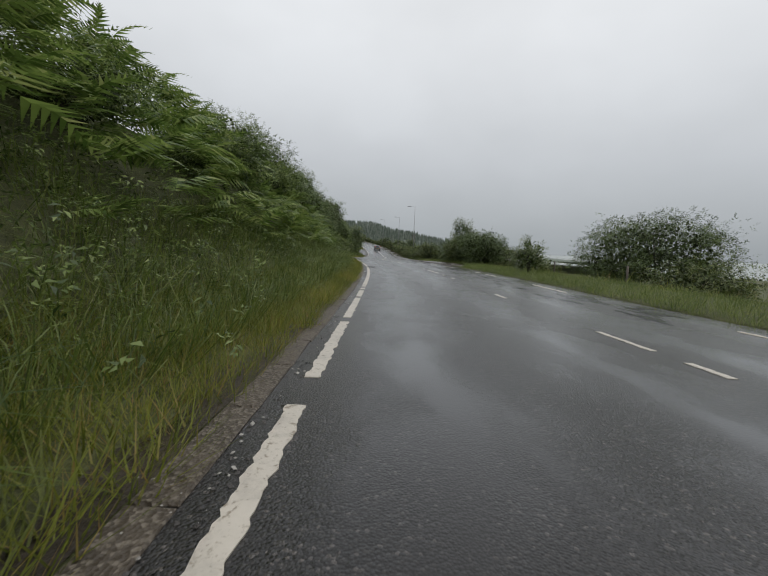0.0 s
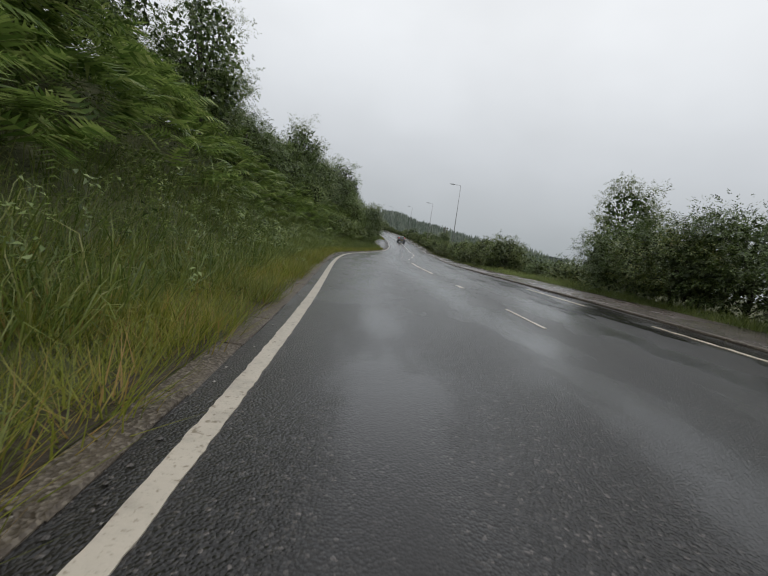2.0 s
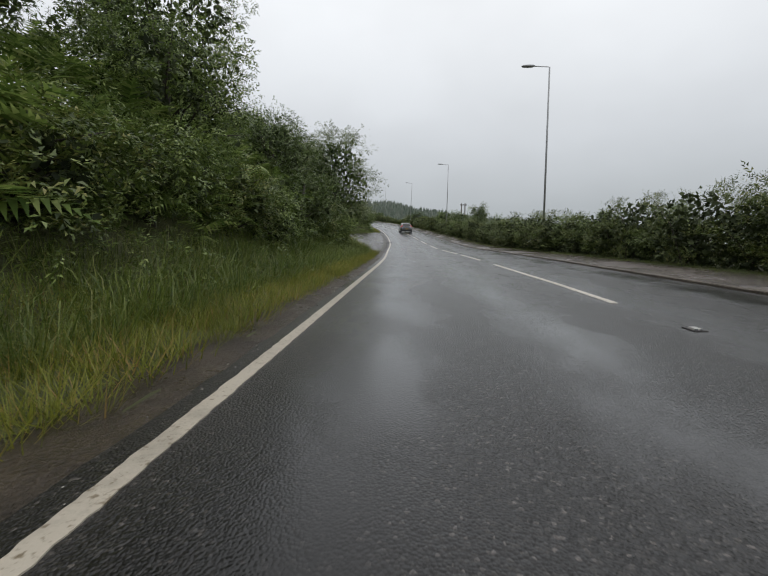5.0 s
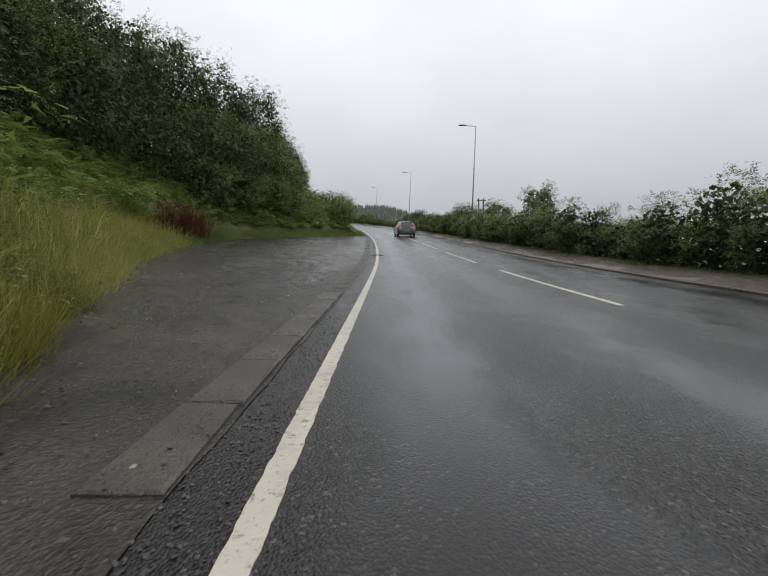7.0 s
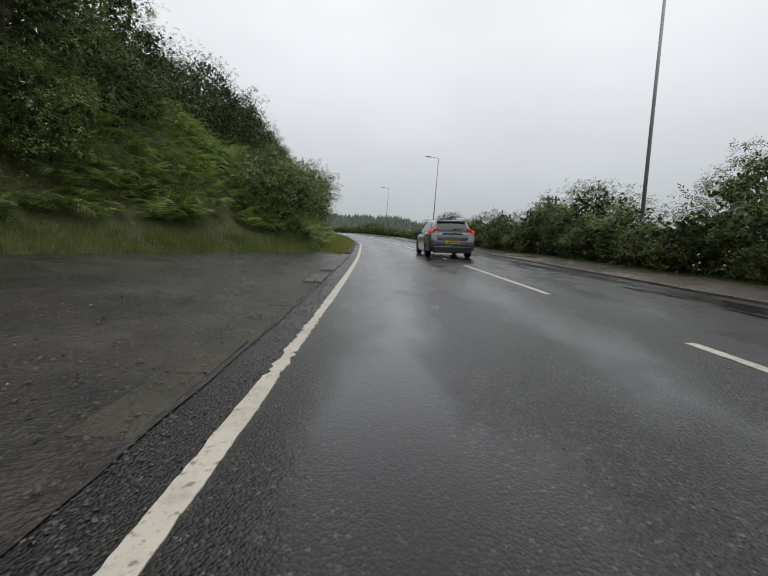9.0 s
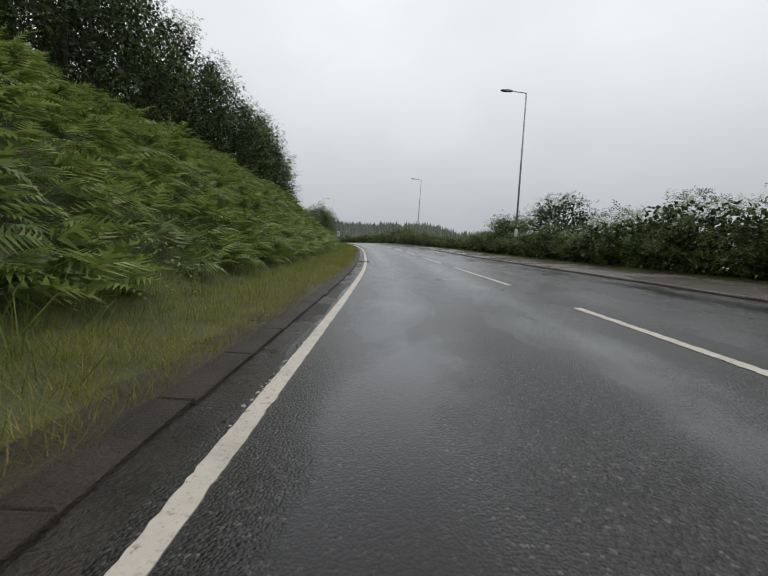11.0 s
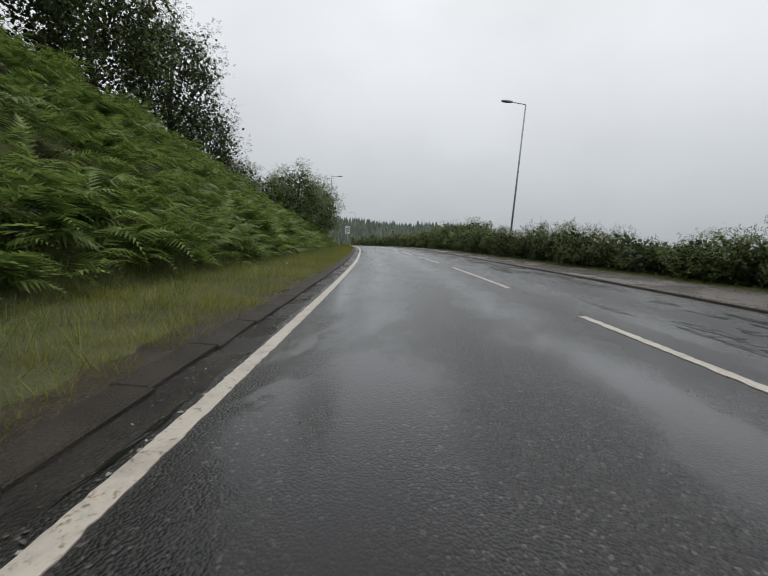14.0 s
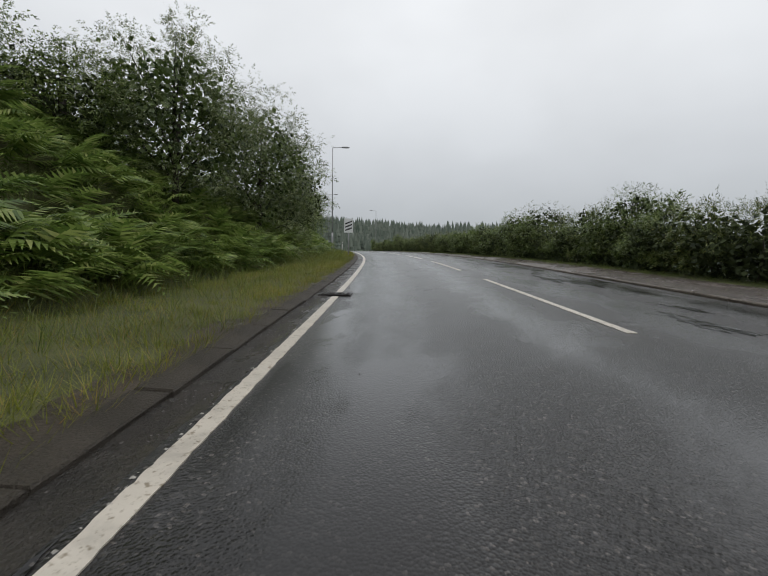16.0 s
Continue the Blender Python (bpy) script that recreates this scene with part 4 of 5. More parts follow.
proto = {}
for i in range(9):
    r = np.random.default_rng(800 + i)
    root = new("hedge_bush")
    tall_h = (1.45, 2.0, 2.6)[i // 3]
    n = (900, 1250, 1550)[i // 3]
    pts, cl, faces = crown_points(n, 1.25, 0.90, tall_h * 0.46, 46, 0.34, 820 + i)
    pts[:, 2] = np.clip(pts[:, 2] + tall_h * 0.47, 0.02, None)
    spiky = i % 3 == 0
    size = r.uniform(0.11, 0.20, n) * np.where(r.uniform(0, 1, n) < 0.10, 1.9, 1.0)
    scatter("foliage", pts, r.uniform(0, 6.28, n), r.uniform(0.2, 1.3, n) if spiky else r.uniform(-0.8, 0.8, n), size, (LEAF_HEDGE, LEAF_MID, LEAF_HEDGE)[i % 3], SPRAY_V, SPRAY_F, parent=root,
            width=size * 0.55 if spiky else None, roll=r.uniform(-0.9, 0.9, n))
    # hedge heart filled with the same shade-darkened leaves
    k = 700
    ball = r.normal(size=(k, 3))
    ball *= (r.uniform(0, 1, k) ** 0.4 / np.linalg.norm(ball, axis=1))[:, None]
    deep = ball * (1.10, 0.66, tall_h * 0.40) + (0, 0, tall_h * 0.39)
    scatter("inner_foliage", deep, r.uniform(0, 6.28, k), r.uniform(-1.2, 1.2, k), r.uniform(0.10, 0.20, k), LEAF_INNER_SHADE, LEAF_V, LEAF_F, r.uniform(0.14, 0.28, k), r.uniform(-1.4, 1.4, k), parent=root)
    for c in cl[:3]:
        tubes("stem", [([(0.2 * r.normal(), 0.2 * r.normal(), -0.1), Vector(c) * 0.5 + Vector((0, 0, tall_h * 0.3)), Vector(c) * 1.05 + Vector((0, 0, tall_h * 0.5))], [0.02, 0.014, 0.004])], BARK, root, 4)
    tagged(root, "dense green broom hedge bush with upright shoots" if spiky else "leafy bramble and thorn hedge bush", "hedge", "roadside hedge")
    proto[i] = [root, 0]
s, k = 55.0, 0
while s < 300:
    h = float(hedge_height(s)) * rng.uniform(0.74, 1.28)
    size = 0 if h < 1.7 else (1 if h < 2.25 else 2)
    kind = int(rng.integers(0, 3))
    pick = proto[3 * size + (0 if 182 < s < 206 and k % 3 else kind)]
    f = h / (1.45, 2.0, 2.6)[size]
    m = Matrix.Translation(spot(s, float(hedge_line(s)) + rng.uniform(-0.25, 0.3), 0.02)) @ Matrix.Rotation(radians(turn_at(s) + 90 + rng.uniform(-25, 25) + 180 * (k % 2)), 4, "Z")
    if pick[1] == 0:
        pick[0].matrix_basis = m
    else:
        copy_thing(pick[0], m @ Matrix.Diagonal((rng.uniform(0.95, 1.15), rng.uniform(0.95, 1.15), f, 1)))
    pick[1] += 1
    s += rng.uniform(1.25, 1.7) * (1 if s < 235 else 1.5)
    k += 1
for root, used in proto.values():
    if not used:
        root.matrix_basis = Matrix.Translation(spot(301.0 + 1.5 * k, 9.3, 0.02))
        k += 1


# ---- grass, tall grass and bracken ----
def turf(name, n, s0, s1, d_of, tall, mat, label, template=(TURF_V, TURF_F), lean=0.12, spread=1.0):
    """Tufts of grass strewn over a strip; denser clumps and thin places."""
    s = rng.uniform(s0, s1, n)
    d = d_of(s, rng.uniform(0, 1, n))
    s = s + 0.06 * np.sin(3.1 * s) + 0.03 * np.sin(9.7 * s)
    base = road(s, d, ground_height(s, d) - 0.02)
    size = tall * rng.uniform(0.55, 1.2, n) * (0.82 + 0.35 * np.clip(wobble(s, d, 0.9, 2.0) + 0.4, 0, 1))
    ob = scatter(name, base, rng.uniform(0, 6.283, n), rng.normal(0, lean, n), size, mat, *template, size * spread, rng.normal(0, lean, n))
    return tagged(ob, label, "grass", kind="stuff")


SHEAF = (SHEAF_V, SHEAF_F)


def verge_in(s, u):
    near = knots(s, (38, -0.38), (45, -0.50))
    return near + u * (np.minimum(foot(s) - 0.5, -1.1) - near)


turf("verge_grass", 18500, -4, 85.5, verge_in, 0.26, GRASS, "rough yellow-green verge grass along the kerb")
turf("verge_grass", 20000, 131, 232, lambda s, u: verge_in(s, u ** 1.25) - 0.07 * (1 - u), 0.17, GRASS, "mown green and yellowing verge grass along the kerb")
turf("verge_weeds", 3000, 131, 240, lambda s, u: verge_in(s, 0.25 + 0.75 * u), 0.32, TALL, "taller grass standing out of the mown verge", SHEAF, 0.25)
turf("tall_grass", 10500, -4, 84, lambda s, u: np.minimum(foot(s), -1.0) + 0.45 - u ** 1.2 * np.where(s > 56, 1.5, 2.3), 0.62, TALL, "tall wet bending grass on the bank", SHEAF, 0.3)
turf("layby_grass", 3200, 84, 104, lambda s, u: foot(s) + 0.25 - u * (1.0 + 0.9 * np.clip(1 - np.abs(s - 96) / 9, 0, 1)), 0.55, HAY, "tall yellow-green grass round the layby", SHEAF, 0.3)
turf("layby_grass", 4300, 103, 131, lambda s, u: foot(s) + 0.25 - u * 1.0, 0.42, TALL, "rough green grass along the back of the layby", SHEAF, 0.3)
turf("layby_grass", 2200, 84.2, 91.6, lambda s, u: -1.1 - 0.55 * np.clip(s - 88.2, 0, 9) - u * 1.3, 0.36, GRASS, "yellow-green grass growing over the end of the layby")
turf("bank_grass", 1900, 86, 106, lambda s, u: foot(s) - 0.2 - u * 3.4, 0.85, HAY, "pale flowering grass on the bank behind the layby", SHEAF, 0.3)
turf("bank_grass", 3000, 131, 250, lambda s, u: foot(s) + 0.3 - u * 3.0, 0.6, TALL, "grass between bracken on the bank", SHEAF, 0.3)
turf("far_verge_grass", 9000, -6, 62, lambda s, u: 5.75 + (np.clip((s - 24) / 6, 0, 1) * 2.3) + u ** 1.3 * 5.0, 0.30, TALL, "rough green grass on the far verge")
turf("field_grass", 3500, -6, 75, lambda s, u: 10 + u * 14, 0.6, GRASS, "long grass falling away to the field")
turf("hedge_foot_grass", 9000, 58, 262, lambda s, u: hedge_line(s) - 1.15 + u * 0.9, 0.15, TALL, "rank grass along the foot of the hedge")


def bracken(n, s0, s1, reach, label, low=0.15, high=0.75, size=0.85, mat=FERN, start=0.15):
    """Plants of four fronds each, arching out of one root, standing in mounds with hollows between them."""
    s, u = rng.uniform(s0, s1, n), rng.uniform(0, 1, n)
    d = foot(s) - start - u * reach(s)
    swell = wobble(s, d, 0.75, 11.0) + 0.5 * wobble(s, d, 1.9, 12.0)
    keep = swell > -0.62 + rng.normal(0, 0.12, n)
    s, u, d, swell = s[keep], u[keep], d[keep], swell[keep]
    n = len(s)
    g = ground_height(s, d) + np.clip(rng.uniform(low, high, n) * 0.55 + 0.30 + 0.75 * swell, 0.02, 1.4) * np.clip(0.4 + u * 3, 0, 1)
    per = 4
    base = np.repeat(road(s, d, g), per, 0)
    m = n * per
    down = np.repeat(np.interp(s, ST, TH), per)
    yaw = np.repeat(rng.uniform(0, 6.283, n), per) + np.tile(np.arange(per) * 6.283 / per, n) + rng.normal(0, 0.35, m)
    yaw = np.where(rng.uniform(0, 1, m) < 0.30, down + rng.normal(0, 0.7, m), yaw)
    ob = scatter("bracken", base + rng.normal(0, 0.05, (m, 3)), yaw, rng.normal(0.30, 0.30, m), size * rng.uniform(0.55, 1.15, m), mat, FROND_V, FROND_F, size * rng.uniform(0.75, 1.2, m), rng.normal(0, 0.3, m))
    return tagged(ob, label, "bracken", kind="stuff")


bracken(4000, 131, 212, lambda s: bank_run(s) + 2.0, "dense green bracken covering the steep bank", 0.1, 0.6, 0.95)
bracken(700, 212, 262, lambda s: bank_run(s), "green bracken under trees on the bank", 0.1, 0.6)
bracken(1200, 106, 131, lambda s: bank_run(s) + 2.0, "bracken and scrub on the bank behind the layby", 0.1, 0.8, start=0.9)
bracken(1100, 84, 106, lambda s: bank_run(s) + 0.5, "bracken above the grass behind the layby", 0.1, 0.8, start=1.6)
bracken(1500, -5, 84, lambda s: bank_run(s) + 0.6, "bracken growing through shrubs on the bank", 0.9, 1.9, 0.95, start=1.3)


bracken(800, 148, 212, lambda s: 1.3 + 0 * s, "bracken leaning out over the verge", 0.15, 0.5, 0.8, start=0.0)


def scrub(name, n, s0, s1, off0, off1, up, leaf, mat, label):
    """Leafy undergrowth in clumps over the bank."""
    c = max(8, n // 60)
    cs, cu = rng.uniform(s0, s1, c), rng.uniform(off0, off1, c)
    w = rng.integers(0, c, n)
    s, d = cs[w] + rng.normal(0, 0.5, n), foot(cs[w]) - cu[w] + rng.normal(0, 0.45, n)
    z = ground_height(s, d) + np.abs(rng.normal(0, up, n))
    ob = scatter(name, road(s, d, z), rng.uniform(0, 6.283, n), rng.uniform(-0.7, 0.5, n), leaf * 2.0 * rng.uniform(0.6, 1.3, n), mat, SPRAY_V, SPRAY_F, roll=rng.uniform(-0.6, 0.6, n))
    return tagged(ob, label, "undergrowth", kind="stuff")


scrub("undergrowth", 11000, 20, 84, 0.8, 5.5, 0.6, 0.13, LEAF_MID, "leafy brambles and nettles on the bank")
scrub("undergrowth", 9000, 106, 136, 1.0, 7.0, 0.7, 0.12, LEAF_MID, "brambles and scrub behind the layby")
scrub("undergrowth", 2600, 84, 104, -0.1, 2.0, 0.3, 0.09, TALL, "docks and broad-leaved weeds in the grass round the layby")
scrub("undergrowth", 5000, 84, 106, 1.5, 7.0, 0.7, 0.12, LEAF_MID, "brambles above the grass behind the layby")
scrub("undergrowth", 9500, 132, 246, 0.2, 5, 0.45, 0.11, LEAF_MID, "brambles among bracken on the bank")
scrub("undergrowth", 4000, -6, 30, 1.5, 5, 0.5, 0.12, LEAF_MID, "nettles and brambles in tall grass")

# ---- a second line of trees up the hillside ----
for i, (s, d, h, r) in enumerate([(92, -15, 8, 4.0), (99, -19, 9, 4.4), (107, -21, 10, 4.6), (115, -21, 10, 4.6), (123, -20, 10, 4.6), (131, -20.5, 9, 4.4), (139, -20, 8, 4.2), (147, -20, 8, 4.2), (155, -20, 10, 4.4),
                                  (163, -19, 9.5, 4.2), (171, -18.5, 9.5, 4.2), (179, -18, 9.5, 4.0), (187, -17.5, 9, 4.0), (46, -10.5, 2.6, 2.6), (54, -10.5, 3.2, 2.8), (62, -9.8, 4.0, 3.0), (70, -9.5, 5.5, 3.2), (78, -9.5, 5.5, 3.2)]):
    tree("tree", s, d, h, r, LEAF_DARK if i % 2 else LEAF_MID, 700 + i, 1100, 0.28, 0.14, "dark leafy woodland tree higher up the hillside", "tree", 0.03)


# ---- distance ----
def ridge_top(x):
    return float(knots(x, (-160, 30), (-45, 19), (-5, 18.5), (12, 12), (32, 9.5), (60, 3), (120, -4), (220, -12)))


def ridge_height(X, Y):
    return np.vectorize(ridge_top)(X) * np.clip((Y - 330) / 60, 0, 1) * (0.75 + 0.25 * np.clip((Y - 385) / 85, 0, 1)) - 1.5 - 6 * np.clip((385 - Y) / 55, 0, 1) * (X > 20)


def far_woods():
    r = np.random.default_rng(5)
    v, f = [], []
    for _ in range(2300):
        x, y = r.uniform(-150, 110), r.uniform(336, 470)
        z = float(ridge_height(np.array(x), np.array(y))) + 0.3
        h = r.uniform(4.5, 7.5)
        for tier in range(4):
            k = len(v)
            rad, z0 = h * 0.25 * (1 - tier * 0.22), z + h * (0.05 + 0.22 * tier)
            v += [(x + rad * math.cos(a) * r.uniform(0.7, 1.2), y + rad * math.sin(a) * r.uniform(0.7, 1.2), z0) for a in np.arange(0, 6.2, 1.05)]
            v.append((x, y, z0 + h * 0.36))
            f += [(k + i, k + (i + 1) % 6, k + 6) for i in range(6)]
    return tagged(link("far_conifer_wood", v, f, FAR_WOOD, False), "conifer plantation on the far rise, haze put into its pale colour", "woodland", kind="stuff")


def world_sheet(name, xs, ys, height, mat):
    X, Y = np.meshgrid(xs, ys, indexing="ij")
    v = np.stack([X, Y, height(X, Y)], -1)
    a, b = len(xs), len(ys)
    return link(name, v, [(i * b + j, (i + 1) * b + j, (i + 1) * b + j + 1, i * b + j + 1) for i in range(a - 1) for j in range(b - 1)], mat)


# wood, ridge and hill are paled in base colour in place of mist
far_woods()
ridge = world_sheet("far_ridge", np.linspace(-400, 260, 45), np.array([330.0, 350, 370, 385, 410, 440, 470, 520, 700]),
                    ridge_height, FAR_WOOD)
tagged(ridge, "wooded ridge beyond the road, haze put into its pale colour", "ridge", kind="structure")
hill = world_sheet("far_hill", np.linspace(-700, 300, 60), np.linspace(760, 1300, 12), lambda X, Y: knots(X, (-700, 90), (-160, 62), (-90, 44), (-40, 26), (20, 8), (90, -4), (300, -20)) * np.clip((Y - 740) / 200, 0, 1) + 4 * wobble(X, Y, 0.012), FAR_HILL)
tagged(hill, "low hill with mist put into its pale colour", "hill", kind="structure")
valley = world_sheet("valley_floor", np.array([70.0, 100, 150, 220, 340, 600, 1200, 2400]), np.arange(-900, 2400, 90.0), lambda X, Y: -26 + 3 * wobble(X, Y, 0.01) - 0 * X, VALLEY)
tagged(valley, "valley fields below the road, mist put into their pale colour", "valley", kind="structure")
# fill leaves whose dark colour stands in for shade under the hedge
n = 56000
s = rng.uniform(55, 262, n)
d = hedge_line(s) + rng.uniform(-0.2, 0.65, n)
tagged(scatter("hedge_bottom", road(s, d, rng.uniform(0.02, 1.2, n) ** 1.2 * np.clip(hedge_height(s) / 2, 0.5, 1)), rng.uniform(0, 6.28, n), rng.uniform(-1, 1, n), rng.uniform(0.12, 0.24, n), LEAF_INNER_SHADE, LEAF_V, LEAF_F,
               rng.uniform(0.18, 0.30, n), rng.uniform(-1.4, 1.4, n)), "dense bramble growth in the hedge bottom, shade put into its dark colour", "undergrowth", kind="stuff")
scrub("undergrowth", 12000, -4, 84, 0.1, 2.2, 0.42, 0.10, LEAF_MID, "nettles and broad-leaved weeds in the tall grass")
bracken(420, -5, 84, lambda s: bank_run(s) * 0.35, "bracken fronds leaning out over the grass", 0.9, 1.7, 0.95, start=0.9)


# ---- overtaking car: dark grey five-door hatchback on the centre line ----
def car_materials():
    m, n, l, b = material("dark_grey_metallic_paint", 0.28, 0.55)
    wet = tex(n, l, 220.0, 2, 0.6)
    dirt = tex(n, l, 1.6, 4, 0.6)
    col = ramped(n, l, dirt.outputs["Fac"], [(0.3, (0.115, 0.122, 0.132)), (0.7, (0.165, 0.173, 0.185))])
    l.new(col.outputs[0], b.inputs["Base Color"])
    b.inputs["Coat Weight"].default_value, b.inputs["Coat Roughness"].default_value = 0.9, 0.08
    bumped(n, l, b, wet.outputs["Fac"], 0.08, 0.002)
    glass, gn, gl, gb = material("dark_tinted_glass", 0.05)
    gb.inputs["Base Color"].default_value = (0.012, 0.015, 0.017, 1)
    gb.inputs["Specular IOR Level"].default_value = 0.4
    red, rn, rl, rb = material("lit_red_tail_lens", 0.12)
    rb.inputs["Base Color"].default_value = (0.55, 0.015, 0.01, 1)
    rb.inputs["Emission Color"].default_value = (1.0, 0.05, 0.03, 1)
    rb.inputs["Emission Strength"].default_value = 0.28
    return m, glass, red


CARPAINT, CARGLASS, TAIL = car_materials()
TYRE = plain("wet_black_rubber", (0.012, 0.012, 0.012), 0.45, 0, 0.3, 20, 0.3)
ALLOY = plain("silver_alloy", (0.32, 0.33, 0.34), 0.3, 0.9, 0.15, 10)
BLACKTRIM = plain("black_plastic_trim", (0.015, 0.015, 0.016), 0.4, 0, 0.2, 12)
CHROME = plain("bright_chrome_trim", (0.6, 0.61, 0.62), 0.15, 1.0, 0.05, 5)
PLATE_Y = plain("yellow_plate", (0.72, 0.47, 0.03), 0.4, 0, 0.06, 5)
PLATE_INK = plain("black_print", (0.01, 0.01, 0.01), 0.5, 0, 0.1, 5)


def car(s, d):
    root = new("hatchback_car")
    W = 0.895

    def taper(y):
        return 1 - 0.10 * max(0, (y - 1.2) / 0.98) ** 2 - 0.055 * max(0, (-y - 1.55) / 0.63) ** 2

    def belt(y):
        return knots(y, (-2.18, 0.93), (-1.6, 0.985), (-0.5, 0.95), (0.7, 0.90), (1.3, 0.84), (1.9, 0.72), (2.18, 0.55))

    def sill(y):
        low = knots(y, (-2.18, 0.36), (-1.9, 0.24), (-1.0, 0.20), (1.0, 0.20), (1.9, 0.22), (2.18, 0.32))
        for yw in (-1.30, 1.35):
            if abs(y - yw) < 0.365:
                low = max(low, 0.32 + math.sqrt(0.365 ** 2 - (y - yw) ** 2))
        return float(low)

    rings = []
    for y in np.concatenate([np.linspace(-2.18, -1.7, 8), np.linspace(-1.67, -0.93, 17), np.linspace(-0.85, 0.9, 9), np.linspace(0.98, 1.72, 17), np.linspace(1.76, 2.18, 8)]):
        w, b, a = W * taper(y), float(belt(y)), sill(y)
        b = max(b, a + 0.1)
        half = [(0.0, a), (w * 0.55, a), (w * 0.955, a), (w * 0.99, a + 0.05 * (b - a)), (w, a + 0.35 * (b - a)), (w * 0.99, a + 0.7 * (b - a)), (w * 0.955, a + 0.93 * (b - a)), (w * 0.90, b), (w * 0.5, b + 0.02), (0.0, b + 0.03)]
        rings.append([(x, y, z) for x, z in half] + [(-x, y, z) for x, z in half[-2:0:-1]])
    solid("body", rings, CARPAINT, root, True)
    # cabin: half widths at waist and roof, roof height, along the car
    cab = []
    for y, top, wt in ((-2.06, 1.00, 0.66), (-1.98, 1.14, 0.62), (-1.84, 1.30, 0.60), (-1.66, 1.395, 0.60), (-1.2, 1.435, 0.61), (-0.5, 1.455, 0.62), (0.1, 1.44, 0.62), (0.5, 1.37, 0.61), (0.85, 1.18, 0.64), (1.18, 0.95, 0.70)):
        b = float(belt(y)) - 0.06
        wb = 0.80 * taper(y)
        half = [(0.0, b), (wb, b), (wb * 0.985, b + 0.10), (wb + (wt - wb) * 0.9, b + (top - b) * 0.88), (wt * 0.93, top - 0.02), (wt * 0.5, top + 0.012), (0.0, top + 0.018)]
        cab.append([(x, y, z) for x, z in half] + [(-x, y, z) for x, z in half[-2:0:-1]])
    solid("cabin", cab, CARPAINT, root, True)

    def pane(name, pts, mat, push, label=""):
        """A thin bent panel: outer face pushed off by push, 8 mm thick."""
        n = len(pts)
        c = sum((Vector(p) for p in pts), Vector()) / n
        normal = (Vector(pts[1]) - Vector(pts[0])).cross(Vector(pts[2]) - Vector(pts[0])).normalized()
        if normal.dot(Vector(push)) < 0:
            normal = -normal
        a = [Vector(p) + normal * 0.012 for p in pts]
        b = [Vector(p) - normal * 0.03 for p in pts]
        ob = link(name, [tuple(p) for p in a + b], [tuple(range(n)), tuple(range(n, 2 * n))[::-1]] + [(i, i + n, (i + 1) % n + n, (i + 1) % n) for i in range(n)], mat, False, root)
        if label:
            ob["label"] = label
        return ob

    for side in (-1, 1):
        def edge(y, u):
            """A place on the cabin's flank: u from waist to roof rail."""
            top = float(knots(y, (-2.06, 1.00), (-1.98, 1.14), (-1.84, 1.30), (-1.66, 1.395), (-1.2, 1.435), (-0.5, 1.455), (0.1, 1.44), (0.5, 1.37), (0.85, 1.18), (1.18, 0.95)))
            b = float(belt(y)) - 0.06
            wb = 0.80 * taper(y)
            wt = float(knots(y, (-2.06, 0.66), (-1.84, 0.60), (-0.5, 0.62), (0.5, 0.61), (1.18, 0.70)))
            z0, x0 = b + 0.10, wb * 0.985
            z1, x1 = b + (top - b) * 0.88, wb + (wt - wb) * 0.9
            return (side * (x0 + (x1 - x0) * u), y, z0 + (z1 - z0) * u)
        pane("rear_quarter_window", [edge(-1.62, 0.12), edge(-1.20, 0.02), edge(-1.14, 0.9), edge(-1.38, 0.88)], CARGLASS, (side, 0, 0))
        pane("rear_door_window", [edge(-1.14, 0.02), edge(-0.22, 0.0), edge(-0.22, 0.94), edge(-1.08, 0.92)], CARGLASS, (side, 0, 0))
        pane("front_door_window", [edge(-0.12, 0.0), edge(0.88, 0.0), edge(0.42, 0.93), edge(-0.12, 0.95)], CARGLASS, (side, 0, 0))
        tubes("window_chrome", [([Vector(edge(y, -0.06)) + Vector((side * 0.012, 0, 0)) for y in (-1.66, -1.2, -0.5, 0.2, 0.9)], [0.009] * 5)], CHROME, root, 5)
        for y in (-0.75, 0.32):
            handle = block("door_handle", 0.03, 0.20, 0.035, CARPAINT, root, (side * 0.885, y, 0.80), 0.01)
        block("side_skirt", 0.05, 1.9, 0.09, BLACKTRIM, root, (side * 0.845, 0.02, 0.22), 0.015)
        mirror = block("door_mirror", 0.20, 0.11, 0.13, CARPAINT, root, (side * 0.97, 0.78, 0.98), 0.035)
        block("mirror_foot", 0.14, 0.06, 0.04, BLACKTRIM, mirror, (side * 0.85, 0.80, 0.93), 0.01)
        # tail lamp: wraps the corner and climbs beside the rear window
        rings = []
        for c, a, o in (((0.872, -1.84, 0.955), (0, 0, 0.030), (1, 0, 0)), ((0.845, -2.02, 0.955), (0, 0, 0.055), (0.9, -0.45, 0)), ((0.74, -2.13, 0.985), (-0.02, 0, 0.075), (0.3, -0.95, 0)),
                        ((0.645, -2.085, 1.06), (-0.055, 0, 0.03), (0, -0.9, 0.4)), ((0.612, -2.0, 1.165), (-0.020, 0, 0.004), (0, -0.85, 0.5))):
            c, a, o = (Vector((side * q[0], q[1], q[2])) for q in (c, a, o))
